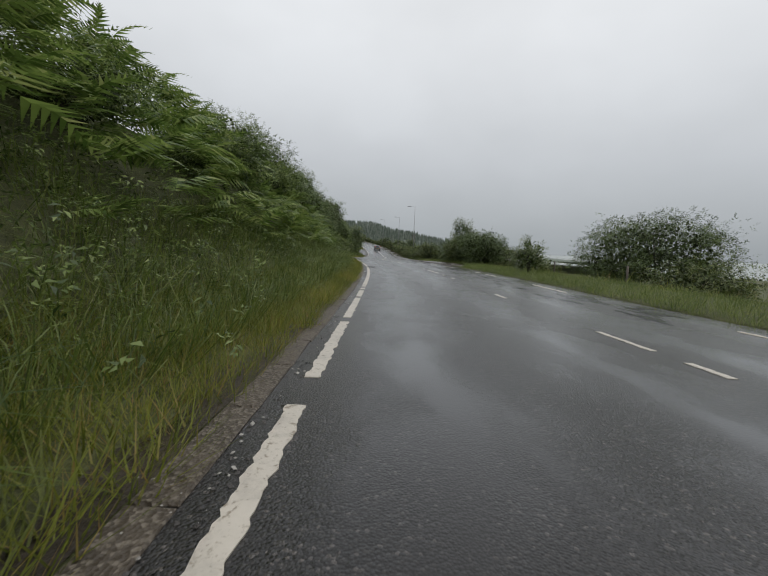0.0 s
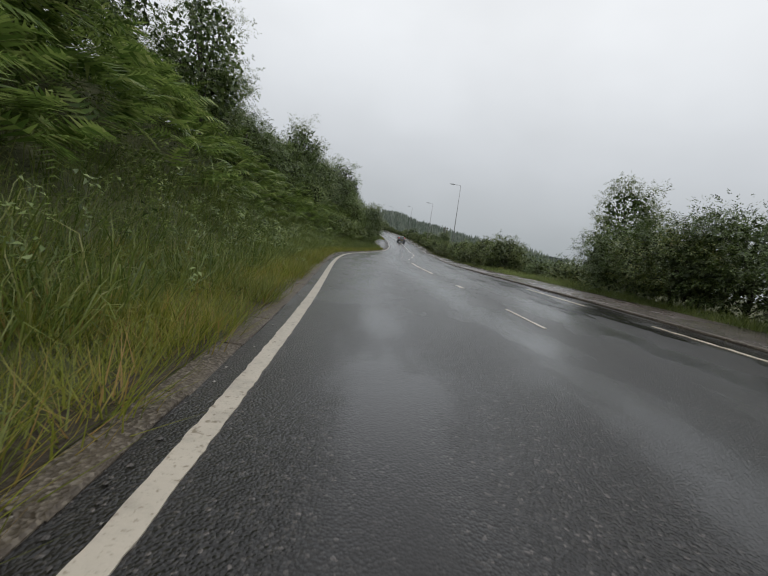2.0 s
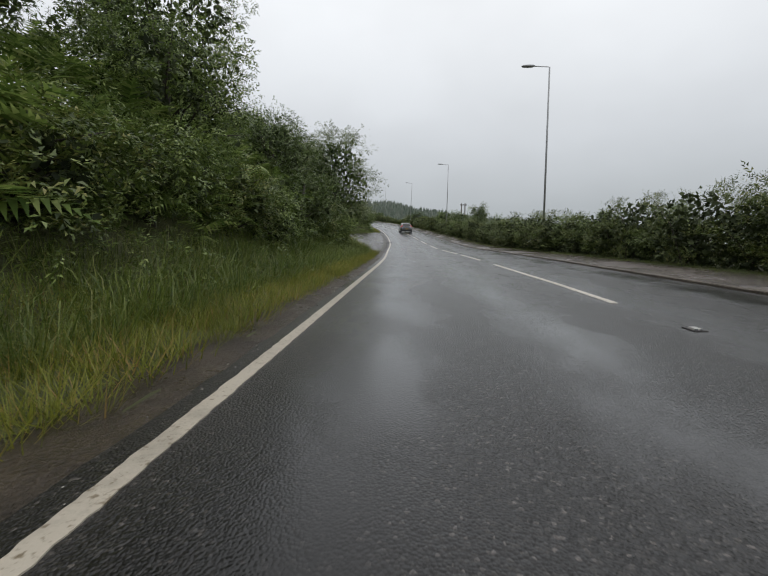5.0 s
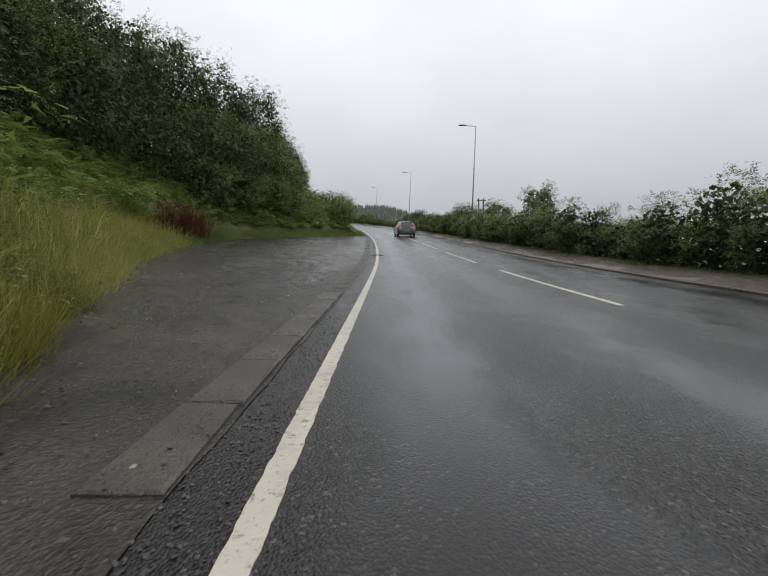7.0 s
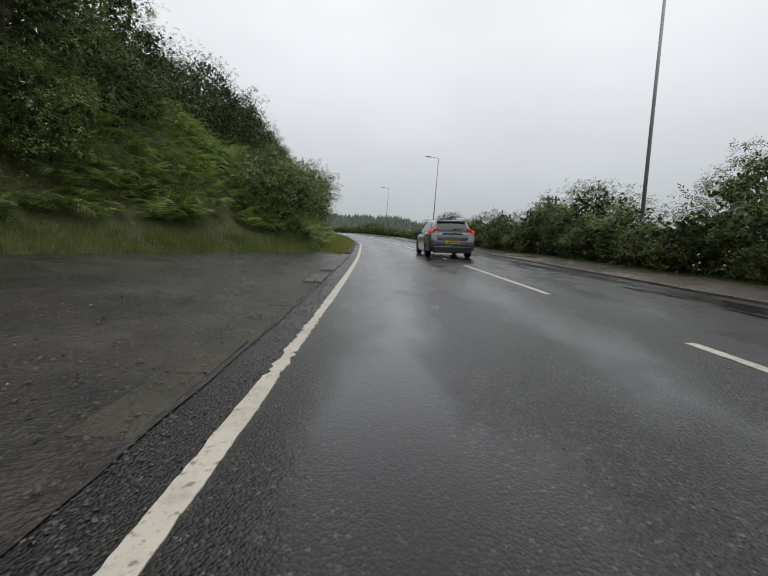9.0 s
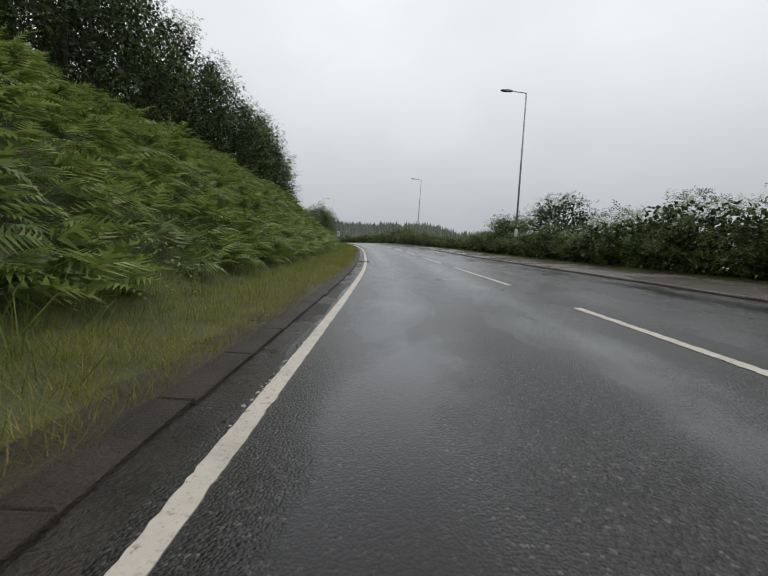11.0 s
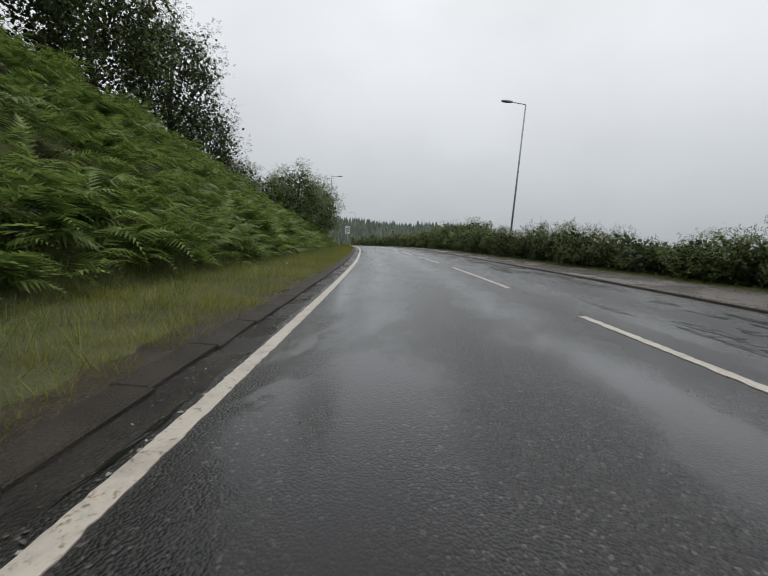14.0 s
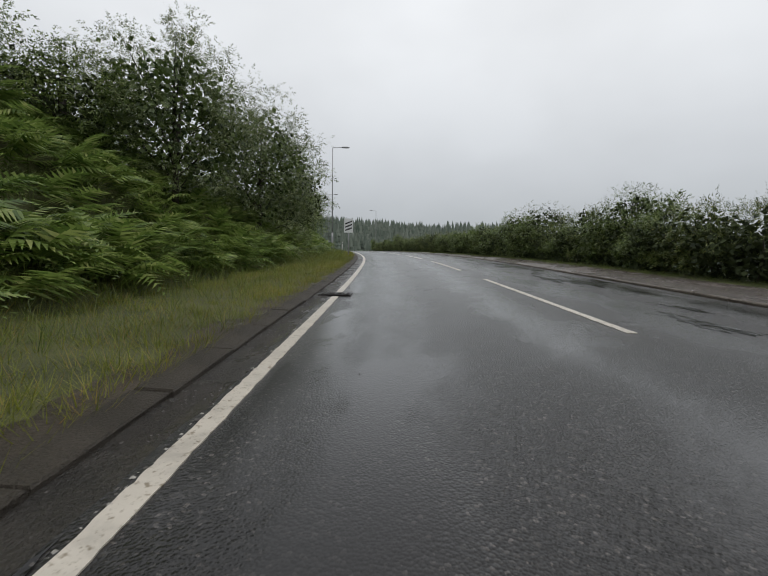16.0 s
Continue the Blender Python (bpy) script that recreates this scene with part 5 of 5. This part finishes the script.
            rings.append([tuple(c - a - o * 0.05), tuple(c + a - o * 0.05), tuple(c + a + o * 0.018), tuple(c - a + o * 0.018)])
        lamp = solid("tail_lamp", rings, TAIL, root, True)
        lamp["label"] = "lit red tail lamp climbing the hatch corner"
        block("reverse_lens", 0.15, 0.03, 0.045, ALLOY, lamp, (side * 0.735, -2.142, 0.935), 0.01)
        bm = bmesh.new()
        prof = ((-2.185, 0.80), (-2.165, 0.93), (-2.09, 1.02), (-1.98, 1.10), (-1.84, 1.06), (-1.84, 0.80))
        cols = [[bm.verts.new((side * (x - dx * (k in (1, 2, 3))), y + dy, z - dz * (k in (1, 2, 3)))) for k, (y, z) in enumerate(prof)] for x, dx, dy, dz in ((0.56, 0, 0, 0), (0.70, 0, 0.015, 0.02), (0.82, 0.02, 0.07, 0.07))]
        for p, q in zip(cols, cols[1:]):
            for k in range(6):
                bm.faces.new((p[k], p[(k + 1) % 6], q[(k + 1) % 6], q[k]))
        bm.faces.new(cols[0][::-1])
        bm.faces.new(cols[-1])
        bmesh.ops.recalc_face_normals(bm, faces=bm.faces[:])
        part("rear_shoulder", bm, CARPAINT, root)
        # reflector is no lamp; it glows through the shared tail lens emission
        block("bumper_reflector", 0.19, 0.03, 0.055, TAIL, root, (side * 0.62, -2.165, 0.60), 0.008)
        # wheels
        for yw in (-1.30, 1.35):
            wheel = new("wheel")
            wheel.parent = root
            wheel.location = (side * 0.80, yw, 0.32)
            prof = [(-0.10, 0.20), (-0.105, 0.285), (-0.085, 0.315), (-0.03, 0.322), (0.03, 0.322), (0.085, 0.315), (0.105, 0.285), (0.10, 0.225), (0.06, 0.215)]
            loops = [[(x, rr * math.cos(a), rr * math.sin(a)) for x, rr in prof] for a in np.linspace(0, 2 * math.pi, 33)]
            k = len(prof)
            v = [q for lp in loops[:-1] for q in lp]
            f = [(i * k + j, i * k + (j + 1) % k, ((i + 1) % 32) * k + (j + 1) % k, ((i + 1) % 32) * k + j) for i in range(32) for j in range(k)]
            link("tyre", v, f, TYRE, True, wheel)
            bm = bmesh.new()
            for i in range(5):
                a = 2 * math.pi * i / 5
                for da in (-0.16, 0.16):
                    bmesh.ops.create_cube(bm, size=1, matrix=Matrix.Rotation(a, 4, "X") @ Matrix.Translation((side * 0.075, 0, 0.13)) @ Matrix.Rotation(da, 4, "X") @ Matrix.Diagonal((0.03, 0.035, 0.20, 1)))
            bmesh.ops.create_cone(bm, cap_ends=True, segments=20, radius1=0.055, radius2=0.045, depth=0.05, matrix=Matrix.Translation((side * 0.08, 0, 0)) @ Matrix.Rotation(math.pi / 2, 4, "Y"))
            part("rim", bm, ALLOY, wheel, "silver five-spoke alloy rim")
            bm = bmesh.new()
            bmesh.ops.create_cone(bm, cap_ends=True, segments=24, radius1=0.215, radius2=0.215, depth=0.05, matrix=Matrix.Translation((side * 0.02, 0, 0)) @ Matrix.Rotation(math.pi / 2, 4, "Y"))
            part("brake_disc", bm, BLACKTRIM, wheel)
    # rear of the car
    def hatch(name, rows, mat, label=""):
        """A tailgate panel through rows of (y, z, half width), 5 cm thick."""
        bm = bmesh.new()
        outer = [[bm.verts.new((w * u, y + 0.03 * u * u, z)) for u in (-1, -0.5, 0, 0.5, 1)] for y, z, w in rows]
        for a, b in zip(outer, outer[1:]):
            for k in range(4):
                bm.faces.new((a[k], a[k + 1], b[k + 1], b[k]))
        edge = [e.verts[:] for e in bm.edges if e.is_boundary]
        inner = {v: bm.verts.new(v.co + Vector((0, 0.06, -0.01))) for v in bm.verts[:]}
        for f in bm.faces[:]:
            bm.faces.new([inner[v] for v in reversed(f.verts)])
        for a, b in edge:
            bm.faces.new((a, b, inner[b], inner[a]))
        bmesh.ops.recalc_face_normals(bm, faces=bm.faces[:])
        return part(name, bm, mat, root, label)

    hatch("rear_window", [(-2.075, 1.06, 0.59), (-2.012, 1.16, 0.575), (-1.935, 1.255, 0.555), (-1.845, 1.352, 0.53)], CARGLASS)
    hatch("black_hatch_panel", [(-2.20, 0.885, 0.52), (-2.195, 0.93, 0.58), (-2.155, 0.995, 0.60), (-2.085, 1.055, 0.592)], CARGLASS, "glossy black panel below the rear window")
    hatch("tailgate", [(-2.222, 0.68, 0.56), (-2.225, 0.78, 0.60), (-2.212, 0.88, 0.60)], CARPAINT)
    block("roof_spoiler", 1.10, 0.26, 0.03, CARPAINT, root, (0, -1.74, 1.395), 0.012)
    block("spoiler_lip", 1.06, 0.06, 0.03, CARPAINT, root, (0, -1.865, 1.372), 0.01)
    block("rear_bumper", 1.58, 0.16, 0.24, CARPAINT, root, (0, -2.13, 0.56), 0.07)
    block("diffuser", 1.46, 0.16, 0.26, BLACKTRIM, root, (0, -2.135, 0.325), 0.03)
    block("bumper_trim", 1.38, 0.03, 0.04, CHROME, root, (0, -2.218, 0.425), 0.008)
    block("tailgate_seam", 1.16, 0.012, 0.012, BLACKTRIM, root, (0, -2.205, 0.70))
    plate = block("number_plate", 0.52, 0.014, 0.112, PLATE_Y, root, (0, -2.218, 0.60), 0.003, "yellow rear plate")
    for i, x in enumerate((-0.17, -0.10, -0.03, 0.06, 0.13, 0.20)):
        block("plate_bar", 0.045, 0.006, 0.07, PLATE_INK, plate, (x, -2.226, 0.60))
    for i in range(5):
        block("badge_bar", 0.05, 0.012, 0.035, CHROME, root, (-0.26 + 0.13 * i, -2.205, 0.955), 0.004)
    tubes("rear_wiper", [([(0.05, -2.085, 1.09), (0.2, -2.07, 1.115), (0.42, -2.055, 1.11)], [0.014, 0.010, 0.006])], BLACKTRIM, root, 5)
    tubes("roof_antenna", [([(0, -1.35, 1.44), (0, -1.42, 1.47), (0, -1.5, 1.50)], [0.03, 0.02, 0.006])], BLACKTRIM, root, 6)
    pane("windscreen", [(-0.66, 1.12, 0.985), (0.66, 1.12, 0.985), (0.56, 0.52, 1.36), (-0.56, 0.52, 1.36)], CARGLASS, (0, 1, 0.5))
    for side in (-1, 1):
        block("headlamp", 0.36, 0.16, 0.11, CARGLASS, root, (side * 0.60, 2.02, 0.62), 0.04)
    grad = float(np.interp(s, ST, np.gradient(RZ, ST)))
    root.matrix_world = Matrix.Translation(spot(s, d, 0.004)) @ Matrix.Rotation(radians(turn_at(s)), 4, "Z") @ Matrix.Rotation(math.atan(grad), 4, "X")
    return tagged(root, "dark grey five-door hatchback car with lit red tail lamps", "car")


car(131.5, 3.5)


# ---- posts, signs and poles ----
def hazard_sign(s, d):
    root = new("road_sign")
    root.matrix_world = Matrix.Translation(spot(s, d, 0.05)) @ Matrix.Rotation(radians(turn_at(s)), 4, "Z")
    tubes("post", [([(0, 0.03, -0.3), (0, 0.03, 2.1)], [0.038, 0.038])], GALV, root, 8)
    white = plain("white_sign_face", (0.75, 0.76, 0.76), 0.4, 0, 0.05, 4)
    black = plain("black_sign_bar", (0.015, 0.015, 0.016), 0.4, 0, 0.1, 4)
    block("board", 0.52, 0.02, 0.82, white, root, (0, -0.02, 1.72), 0.004, "white board with black diagonal bars")
    for i in range(3):
        bm = bmesh.new()
        z = 1.46 + 0.19 * i
        v = [bm.verts.new(p) for p in ((-0.20, -0.033, z - 0.06), (0.20, -0.033, z + 0.10), (0.20, -0.033, z + 0.18), (-0.20, -0.033, z + 0.02))]
        bm.faces.new(v)
        bmesh.ops.solidify(bm, geom=bm.faces[:], thickness=0.004)
        part("diagonal_bar", bm, black, root)
    return tagged(root, "white countdown marker with black diagonal bars on a post", "road sign")


hazard_sign(222, -0.85)


def small_marker(s, d, z):
    root = new("marker_post")
    root.matrix_world = Matrix.Translation(spot(s, d, z)) @ Matrix.Rotation(radians(turn_at(s)), 4, "Z")
    block("stake", 0.10, 0.04, 1.0, plain("white_marker_plastic", (0.7, 0.7, 0.68), 0.5, 0, 0.1, 4), root, (0, 0, 0.5), 0.01)
    block("reflector", 0.06, 0.006, 0.16, TYRE, root, (0, -0.022, 0.82))
    return tagged(root, "white plastic marker post beside the road", "marker post")


small_marker(246, -1.0, 0.08)


def pole_pair(s, d):
    root = new("timber_pole_pair")
    root.matrix_world = Matrix.Translation(spot(s, d, float(land(s, d)))) @ Matrix.Rotation(radians(turn_at(s)), 4, "Z")
    top = 5.0 - float(land(s, d))
    for x in (-0.35, 0.35):
        tubes("pole", [([(x, 0, -0.4), (x * 1.05, 0, top * 0.5), (x * 1.1, 0, top)], [0.13, 0.12, 0.11])], TIMBER, root, 9)
    block("cross_arm", 1.5, 0.10, 0.14, TIMBER, root, (0, -0.12, top - 0.35), 0.015)
    for x in (-0.6, 0.0, 0.6):
        tubes("insulator", [([(x, -0.12, top - 0.28), (x, -0.12, top - 0.2), (x, -0.12, top - 0.1)], [0.03, 0.05, 0.03])], IRON, root, 7)
    return tagged(root, "pair of weathered timber power poles behind the hedge", "power pole")


pole_pair(155, 19.2)


def fence_post(s, d):
    root = tubes("fence_post", [([spot(s, d, float(land(s, d)) - 0.3), spot(s, d + 0.02, float(land(s, d)) + 0.6), spot(s + 0.02, d + 0.03, float(land(s, d)) + 1.15)], [0.055, 0.05, 0.048])], TIMBER, None, 7)
    return tagged(root, "weathered wooden field fence post in long grass", "fence post", "field fence")


for s in np.arange(4, 62, 6.8):
    fence_post(float(s), 11.9 + 0.25 * math.sin(s))
for z in (0.45, 0.95):
    pts = [spot(float(s), 11.9 + 0.25 * math.sin(s), float(land(float(s), 11.9)) + z) for s in np.arange(4, 62, 3.4)]
    tagged(tubes("fence_wire", [(pts, [0.003] * len(pts))], GALV, None, 4), "slack rusty wire along the field fence", "fence wire", "field fence")

PALE_RUBBER = plain("worn_white_rubber", (0.42, 0.41, 0.39), 0.5, 0, 0.3, 20, 0.3)
# ---- cat's eyes on the centre line ----
for s in (45.6, 50.0, 56.6, 66.0):
    eye_root = new("road_stud")
    eye_root.matrix_world = Matrix.Translation(spot(s, float(centre(s)), 0.0)) @ Matrix.Rotation(radians(turn_at(s)), 4, "Z")
    block("iron_base", 0.13, 0.19, 0.024, IRON, eye_root, (0, 0, -0.004), 0.006)
    block("rubber_insert", 0.075, 0.11, 0.03, PALE_RUBBER, eye_root, (0, 0, 0.006), 0.008)
    for x in (-0.022, 0.022):
        block("glass_reflector", 0.024, 0.016, 0.016, CHROME, eye_root, (x, -0.054, 0.014), 0.003)
    tagged(eye_root, "iron cat's eye road stud on the centre line", "road stud", "road studs")


# ---- litter ----
def drinks_can(s, d, turn, colour, label):
    root = new("drinks_can")
    root.matrix_world = Matrix.Translation(spot(s, d, float(land(s, d)) + 0.035)) @ Matrix.Rotation(turn, 4, "Z")
    prof = [(-0.082, 0.024), (-0.076, 0.031), (-0.06, 0.033), (0.06, 0.033), (0.078, 0.027), (0.082, 0.024)]
    loops = [[(x, rr * math.cos(a), rr * math.sin(a)) for a in np.linspace(0, 2 * math.pi, 17)[:-1]] for x, rr in prof]
    solid("body", loops, plain(label.split()[0] + "_can_metal", colour, 0.3, 0.7, 0.2, 20), root, True)
    tubes("rim", [([(0.081, 0, 0), (0.086, 0, 0)], [0.026, 0.025])], CHROME, root, 12)
    return tagged(root, label, "drinks can")


drinks_can(86.35, -1.22, 0.1, (0.55, 0.56, 0.6), "silver crumpled drinks can in the verge grass")
drinks_can(86.75, -1.05, 0.9, (0.6, 0.2, 0.1), "orange and white drinks can in the verge grass")


def scrap(s, d, size, seed, label, colour=(0.7, 0.7, 0.68)):
    r = np.random.default_rng(seed)
    bm = bmesh.new()
    bmesh.ops.create_icosphere(bm, subdivisions=2, radius=size)
    for v in bm.verts:
        v.co = Vector((v.co.x * 1.3, v.co.y * 0.8, v.co.z * 0.35)) * (1 + 0.35 * r.normal())
    ob = part("litter", bm, plain("white_plastic_scrap", colour, 0.4, 0, 0.15, 12), None)
    ob.location = spot(s, d, float(land(s, d)) + 0.06 + size * 0.2)
    ob.rotation_euler = (0, 0, r.uniform(0, 6))
    return tagged(ob, label, "litter", "roadside litter")


for i, (s, d, z) in enumerate([(9.5, -1.0, 0.05), (166.5, -2.75, 0.07), (160.2, -1.2, 0.03), (45.5, -1.35, 0.07), (110, -7.6, 0.07), (118.5, -2.1, 0.04), (119.8, -2.4, 0.05), (186, -1.6, 0.03)]):
    scrap(s, d, z, i, "small scrap of white plastic litter in the verge")

# ---- red-brown dead docks behind the layby ----
for i, (s, d) in enumerate(((106.0, -8.5), (106.8, -8.6), (105.2, -8.5), (107.5, -8.5))):
    r = np.random.default_rng(90 + i)
    n = 46
    base = road(s + r.normal(0, 0.34, n), d + r.normal(0, 0.3, n), float(land(s, d)) - 0.05)
    tagged(scatter("dock_clump", base, r.uniform(0, 6.28, n), r.normal(0, 0.12, n), r.uniform(0.9, 1.7, n), DOCK, SHEAF_V, SHEAF_F, None, r.normal(0, 0.12, n)), "clump of red-brown dead dock stalks", "weeds", "dead docks", "stuff")
    n = 260
    pts = road(s + r.normal(0, 0.36, n), d + r.normal(0, 0.3, n), float(land(s, d)) + r.uniform(0.35, 1.45, n))
    tagged(scatter("dock_seeds", pts, r.uniform(0, 6.28, n), r.uniform(-1.5, -0.7, n), r.uniform(0.10, 0.22, n), DOCK, SPRAY_V, SPRAY_F), "hanging red-brown dock seeds and dead leaves", "weeds", "dead docks", "stuff")
for i, (s, d) in enumerate(((101.5, -8.0), (102.5, -8.5), (90.5, -3.6))):
    r = np.random.default_rng(190 + i)
    n = 120
    pts = road(s + r.normal(0, 0.45, n), d + r.normal(0, 0.45, n), land(s, d) + r.uniform(0.9, 1.6, n))
    tagged(scatter("knotweed_clump", pts, r.uniform(0, 6.28, n), r.uniform(-0.6, 0.1, n), r.uniform(0.35, 0.6, n), FERN, SPRAY_V, SPRAY_F), "broad-leaved green weeds above the layby grass", "weeds", kind="stuff")
# cow parsley heads on the bank
n = 900
s = rng.choice([176.0, 178.5, 183.0, 186.5, 187.5, 191.0, 104.0, 109.0], n) + rng.normal(0, 0.5, n)
d = foot(s) - 0.8 + rng.normal(0, 0.35, n)
pts = road(s, d, ground_height(s, d) + 0.9 + rng.normal(0, 0.1, n))
tagged(scatter("cow_parsley", pts, rng.uniform(0, 6.28, n), rng.normal(0, 0.2, n), rng.uniform(0.03, 0.07, n), BLOSSOM), "white umbels of cow parsley on the bank", "flowers", kind="stuff")

# ---- loose stones of the layby and the gutters ----
STONE_V = np.array([(1, 0, 0), (-1, 0.1, 0), (0, 0.8, 0.1), (0.1, -0.8, 0), (0, 0.1, 0.6)], float)
STONE_F = [(0, 2, 4), (2, 1, 4), (1, 3, 4), (3, 0, 4)]
STONE = earth("wet_road_stones", (0.016, 0.014, 0.013), (0.095, 0.084, 0.076), 0.36, 3.0, 30.0, 0.4)


def stones(n, s0, s1, d0, d1, size, z, label):
    s, d = rng.uniform(s0, s1, n), d0 + (d1 - d0) * rng.uniform(0, 1, n) ** 1.3
    keep = d > foot(s) + 0.2
    s, d = s[keep], d[keep]
    m = len(s)
    ob = scatter("loose_stones", road(s, d, z + layby_rise(s, d)), rng.uniform(0, 6.28, m), rng.normal(0, 0.3, m), size * rng.uniform(0.3, 1.3, m) ** 1.6, STONE, STONE_V, STONE_F)
    tagged(ob, label, "gravel", kind="stuff")


GRIT = earth("pale_grit", (0.20, 0.185, 0.165), (0.46, 0.44, 0.40), 0.5, 6.0, 30.0, 0.3)
stones(23000, 85, 131, -0.36, -6.8, 0.013, 0.03, "loose wet gravel over the layby")
stones(12000, 86, 131, -0.36, -0.05, 0.0095, 0.003, "grit washed along the gutter")
stones(2600, -3, 24, -0.30, -0.05, 0.010, 0.004, "dark grit between kerb and edge line")
stones(2400, 24, 86, -0.55, -0.06, 0.011, 0.006, "brown grit along the edge of the road")
stones(4200, 140, 215, -0.33, -0.06, 0.010, 0.004, "grit in the wet gutter")
stones(700, -3, 215, 0.1, 5.5, 0.006, 0.003, "scattered loose chippings on the road")
STONE = GRIT
stones(900, -3, 24, -0.45, -0.05, 0.011, 0.008, "pale grit between kerb and edge line")
stones(260, 86, 131, -0.2, -4.0, 0.014, 0.03, "pale pebbles in the layby")
stones(420, 24, 86, -0.5, -0.06, 0.008, 0.006, "pale grit along the edge of the road")
stones(500, 140, 215, -0.45, -0.06, 0.008, 0.012, "pale grit in the wet gutter")
stones(900, 140, 215, -0.085, -0.045, 0.013, 0.0, "broken chips of paint along the edge line")


# ---- kerbs, stone by stone ----
def kerb_meshes(name, length, width, height, mat):
    out = []
    for i in range(3):
        r = np.random.default_rng(40 + i)
        bm = bmesh.new()
        bmesh.ops.create_cube(bm, size=1, matrix=Matrix.Translation((0, 0, -height / 2)) @ Matrix.Diagonal((width, length - 0.006, height, 1)))
        bmesh.ops.bevel(bm, geom=[e for e in bm.edges if all(v.co.z > -0.01 for v in e.verts)], offset=0.012, segments=1, affect="EDGES")
        for v in bm.verts:
            v.co += Vector(r.normal(0, 0.0035, 3))
        me = bpy.data.meshes.new(name)
        bm.to_mesh(me)
        bm.free()
        me.materials.append(mat)
        out.append(me)
    return out


def kerb_row(owner, name, s0, s1, length, d, width, height, top, mat, drop=0.0, slope=0.0):
    meshes = kerb_meshes(name, length, width, height, mat)
    s, i = s0, 0
    while s < s1:
        if rng.uniform() > drop:
            ob = new(name, meshes[i % 3])
            ob.parent = owner
            ob.matrix_basis = (Matrix.Translation(spot(s, d + rng.normal(0, 0.006), top + rng.normal(0, 0.0025))) @ Matrix.Rotation(radians(turn_at(s) + rng.normal(0, 0.4)), 4, "Z")
                               @ Matrix.Rotation(math.atan(float(np.interp(s, ST, np.gradient(RZ, ST)))), 4, "X") @ Matrix.Rotation(slope, 4, "Y"))
        s += length
        i += 1


left_kerb = tagged(new("kerb_left"), "low worn concrete kerb along the left edge", "kerb", kind="structure")
right_kerb = tagged(new("kerb_right"), "wet concrete kerb of the footpath", "kerb", kind="structure")
kerb_row(left_kerb, "edging_stone", -6, 42, 0.915, -0.285, 0.18, 0.12, 0.016, KERB)
kerb_row(left_kerb, "layby_slab", 88.85, 94.2, 0.80, -0.50, 0.30, 0.10, 0.034, SLAB)
kerb_row(left_kerb, "layby_slab", 95.25, 120.0, 0.80, -0.50, 0.28, 0.10, 0.020, SLAB_OLD, 0.12)
kerb_row(left_kerb, "layby_slab", 120.9, 131.2, 0.80, -0.50, 0.30, 0.10, 0.034, SLAB, 0.1)
kerb_row(left_kerb, "kerb_stone", 131.6, 246, 0.915, -0.44, 0.22, 0.16, 0.046, KERB_DARK, 0.0, 0.04)
kerb_row(right_kerb, "kerb_stone", 28, 300, 0.915, 6.105, 0.125, 0.2, 0.047, KERB)
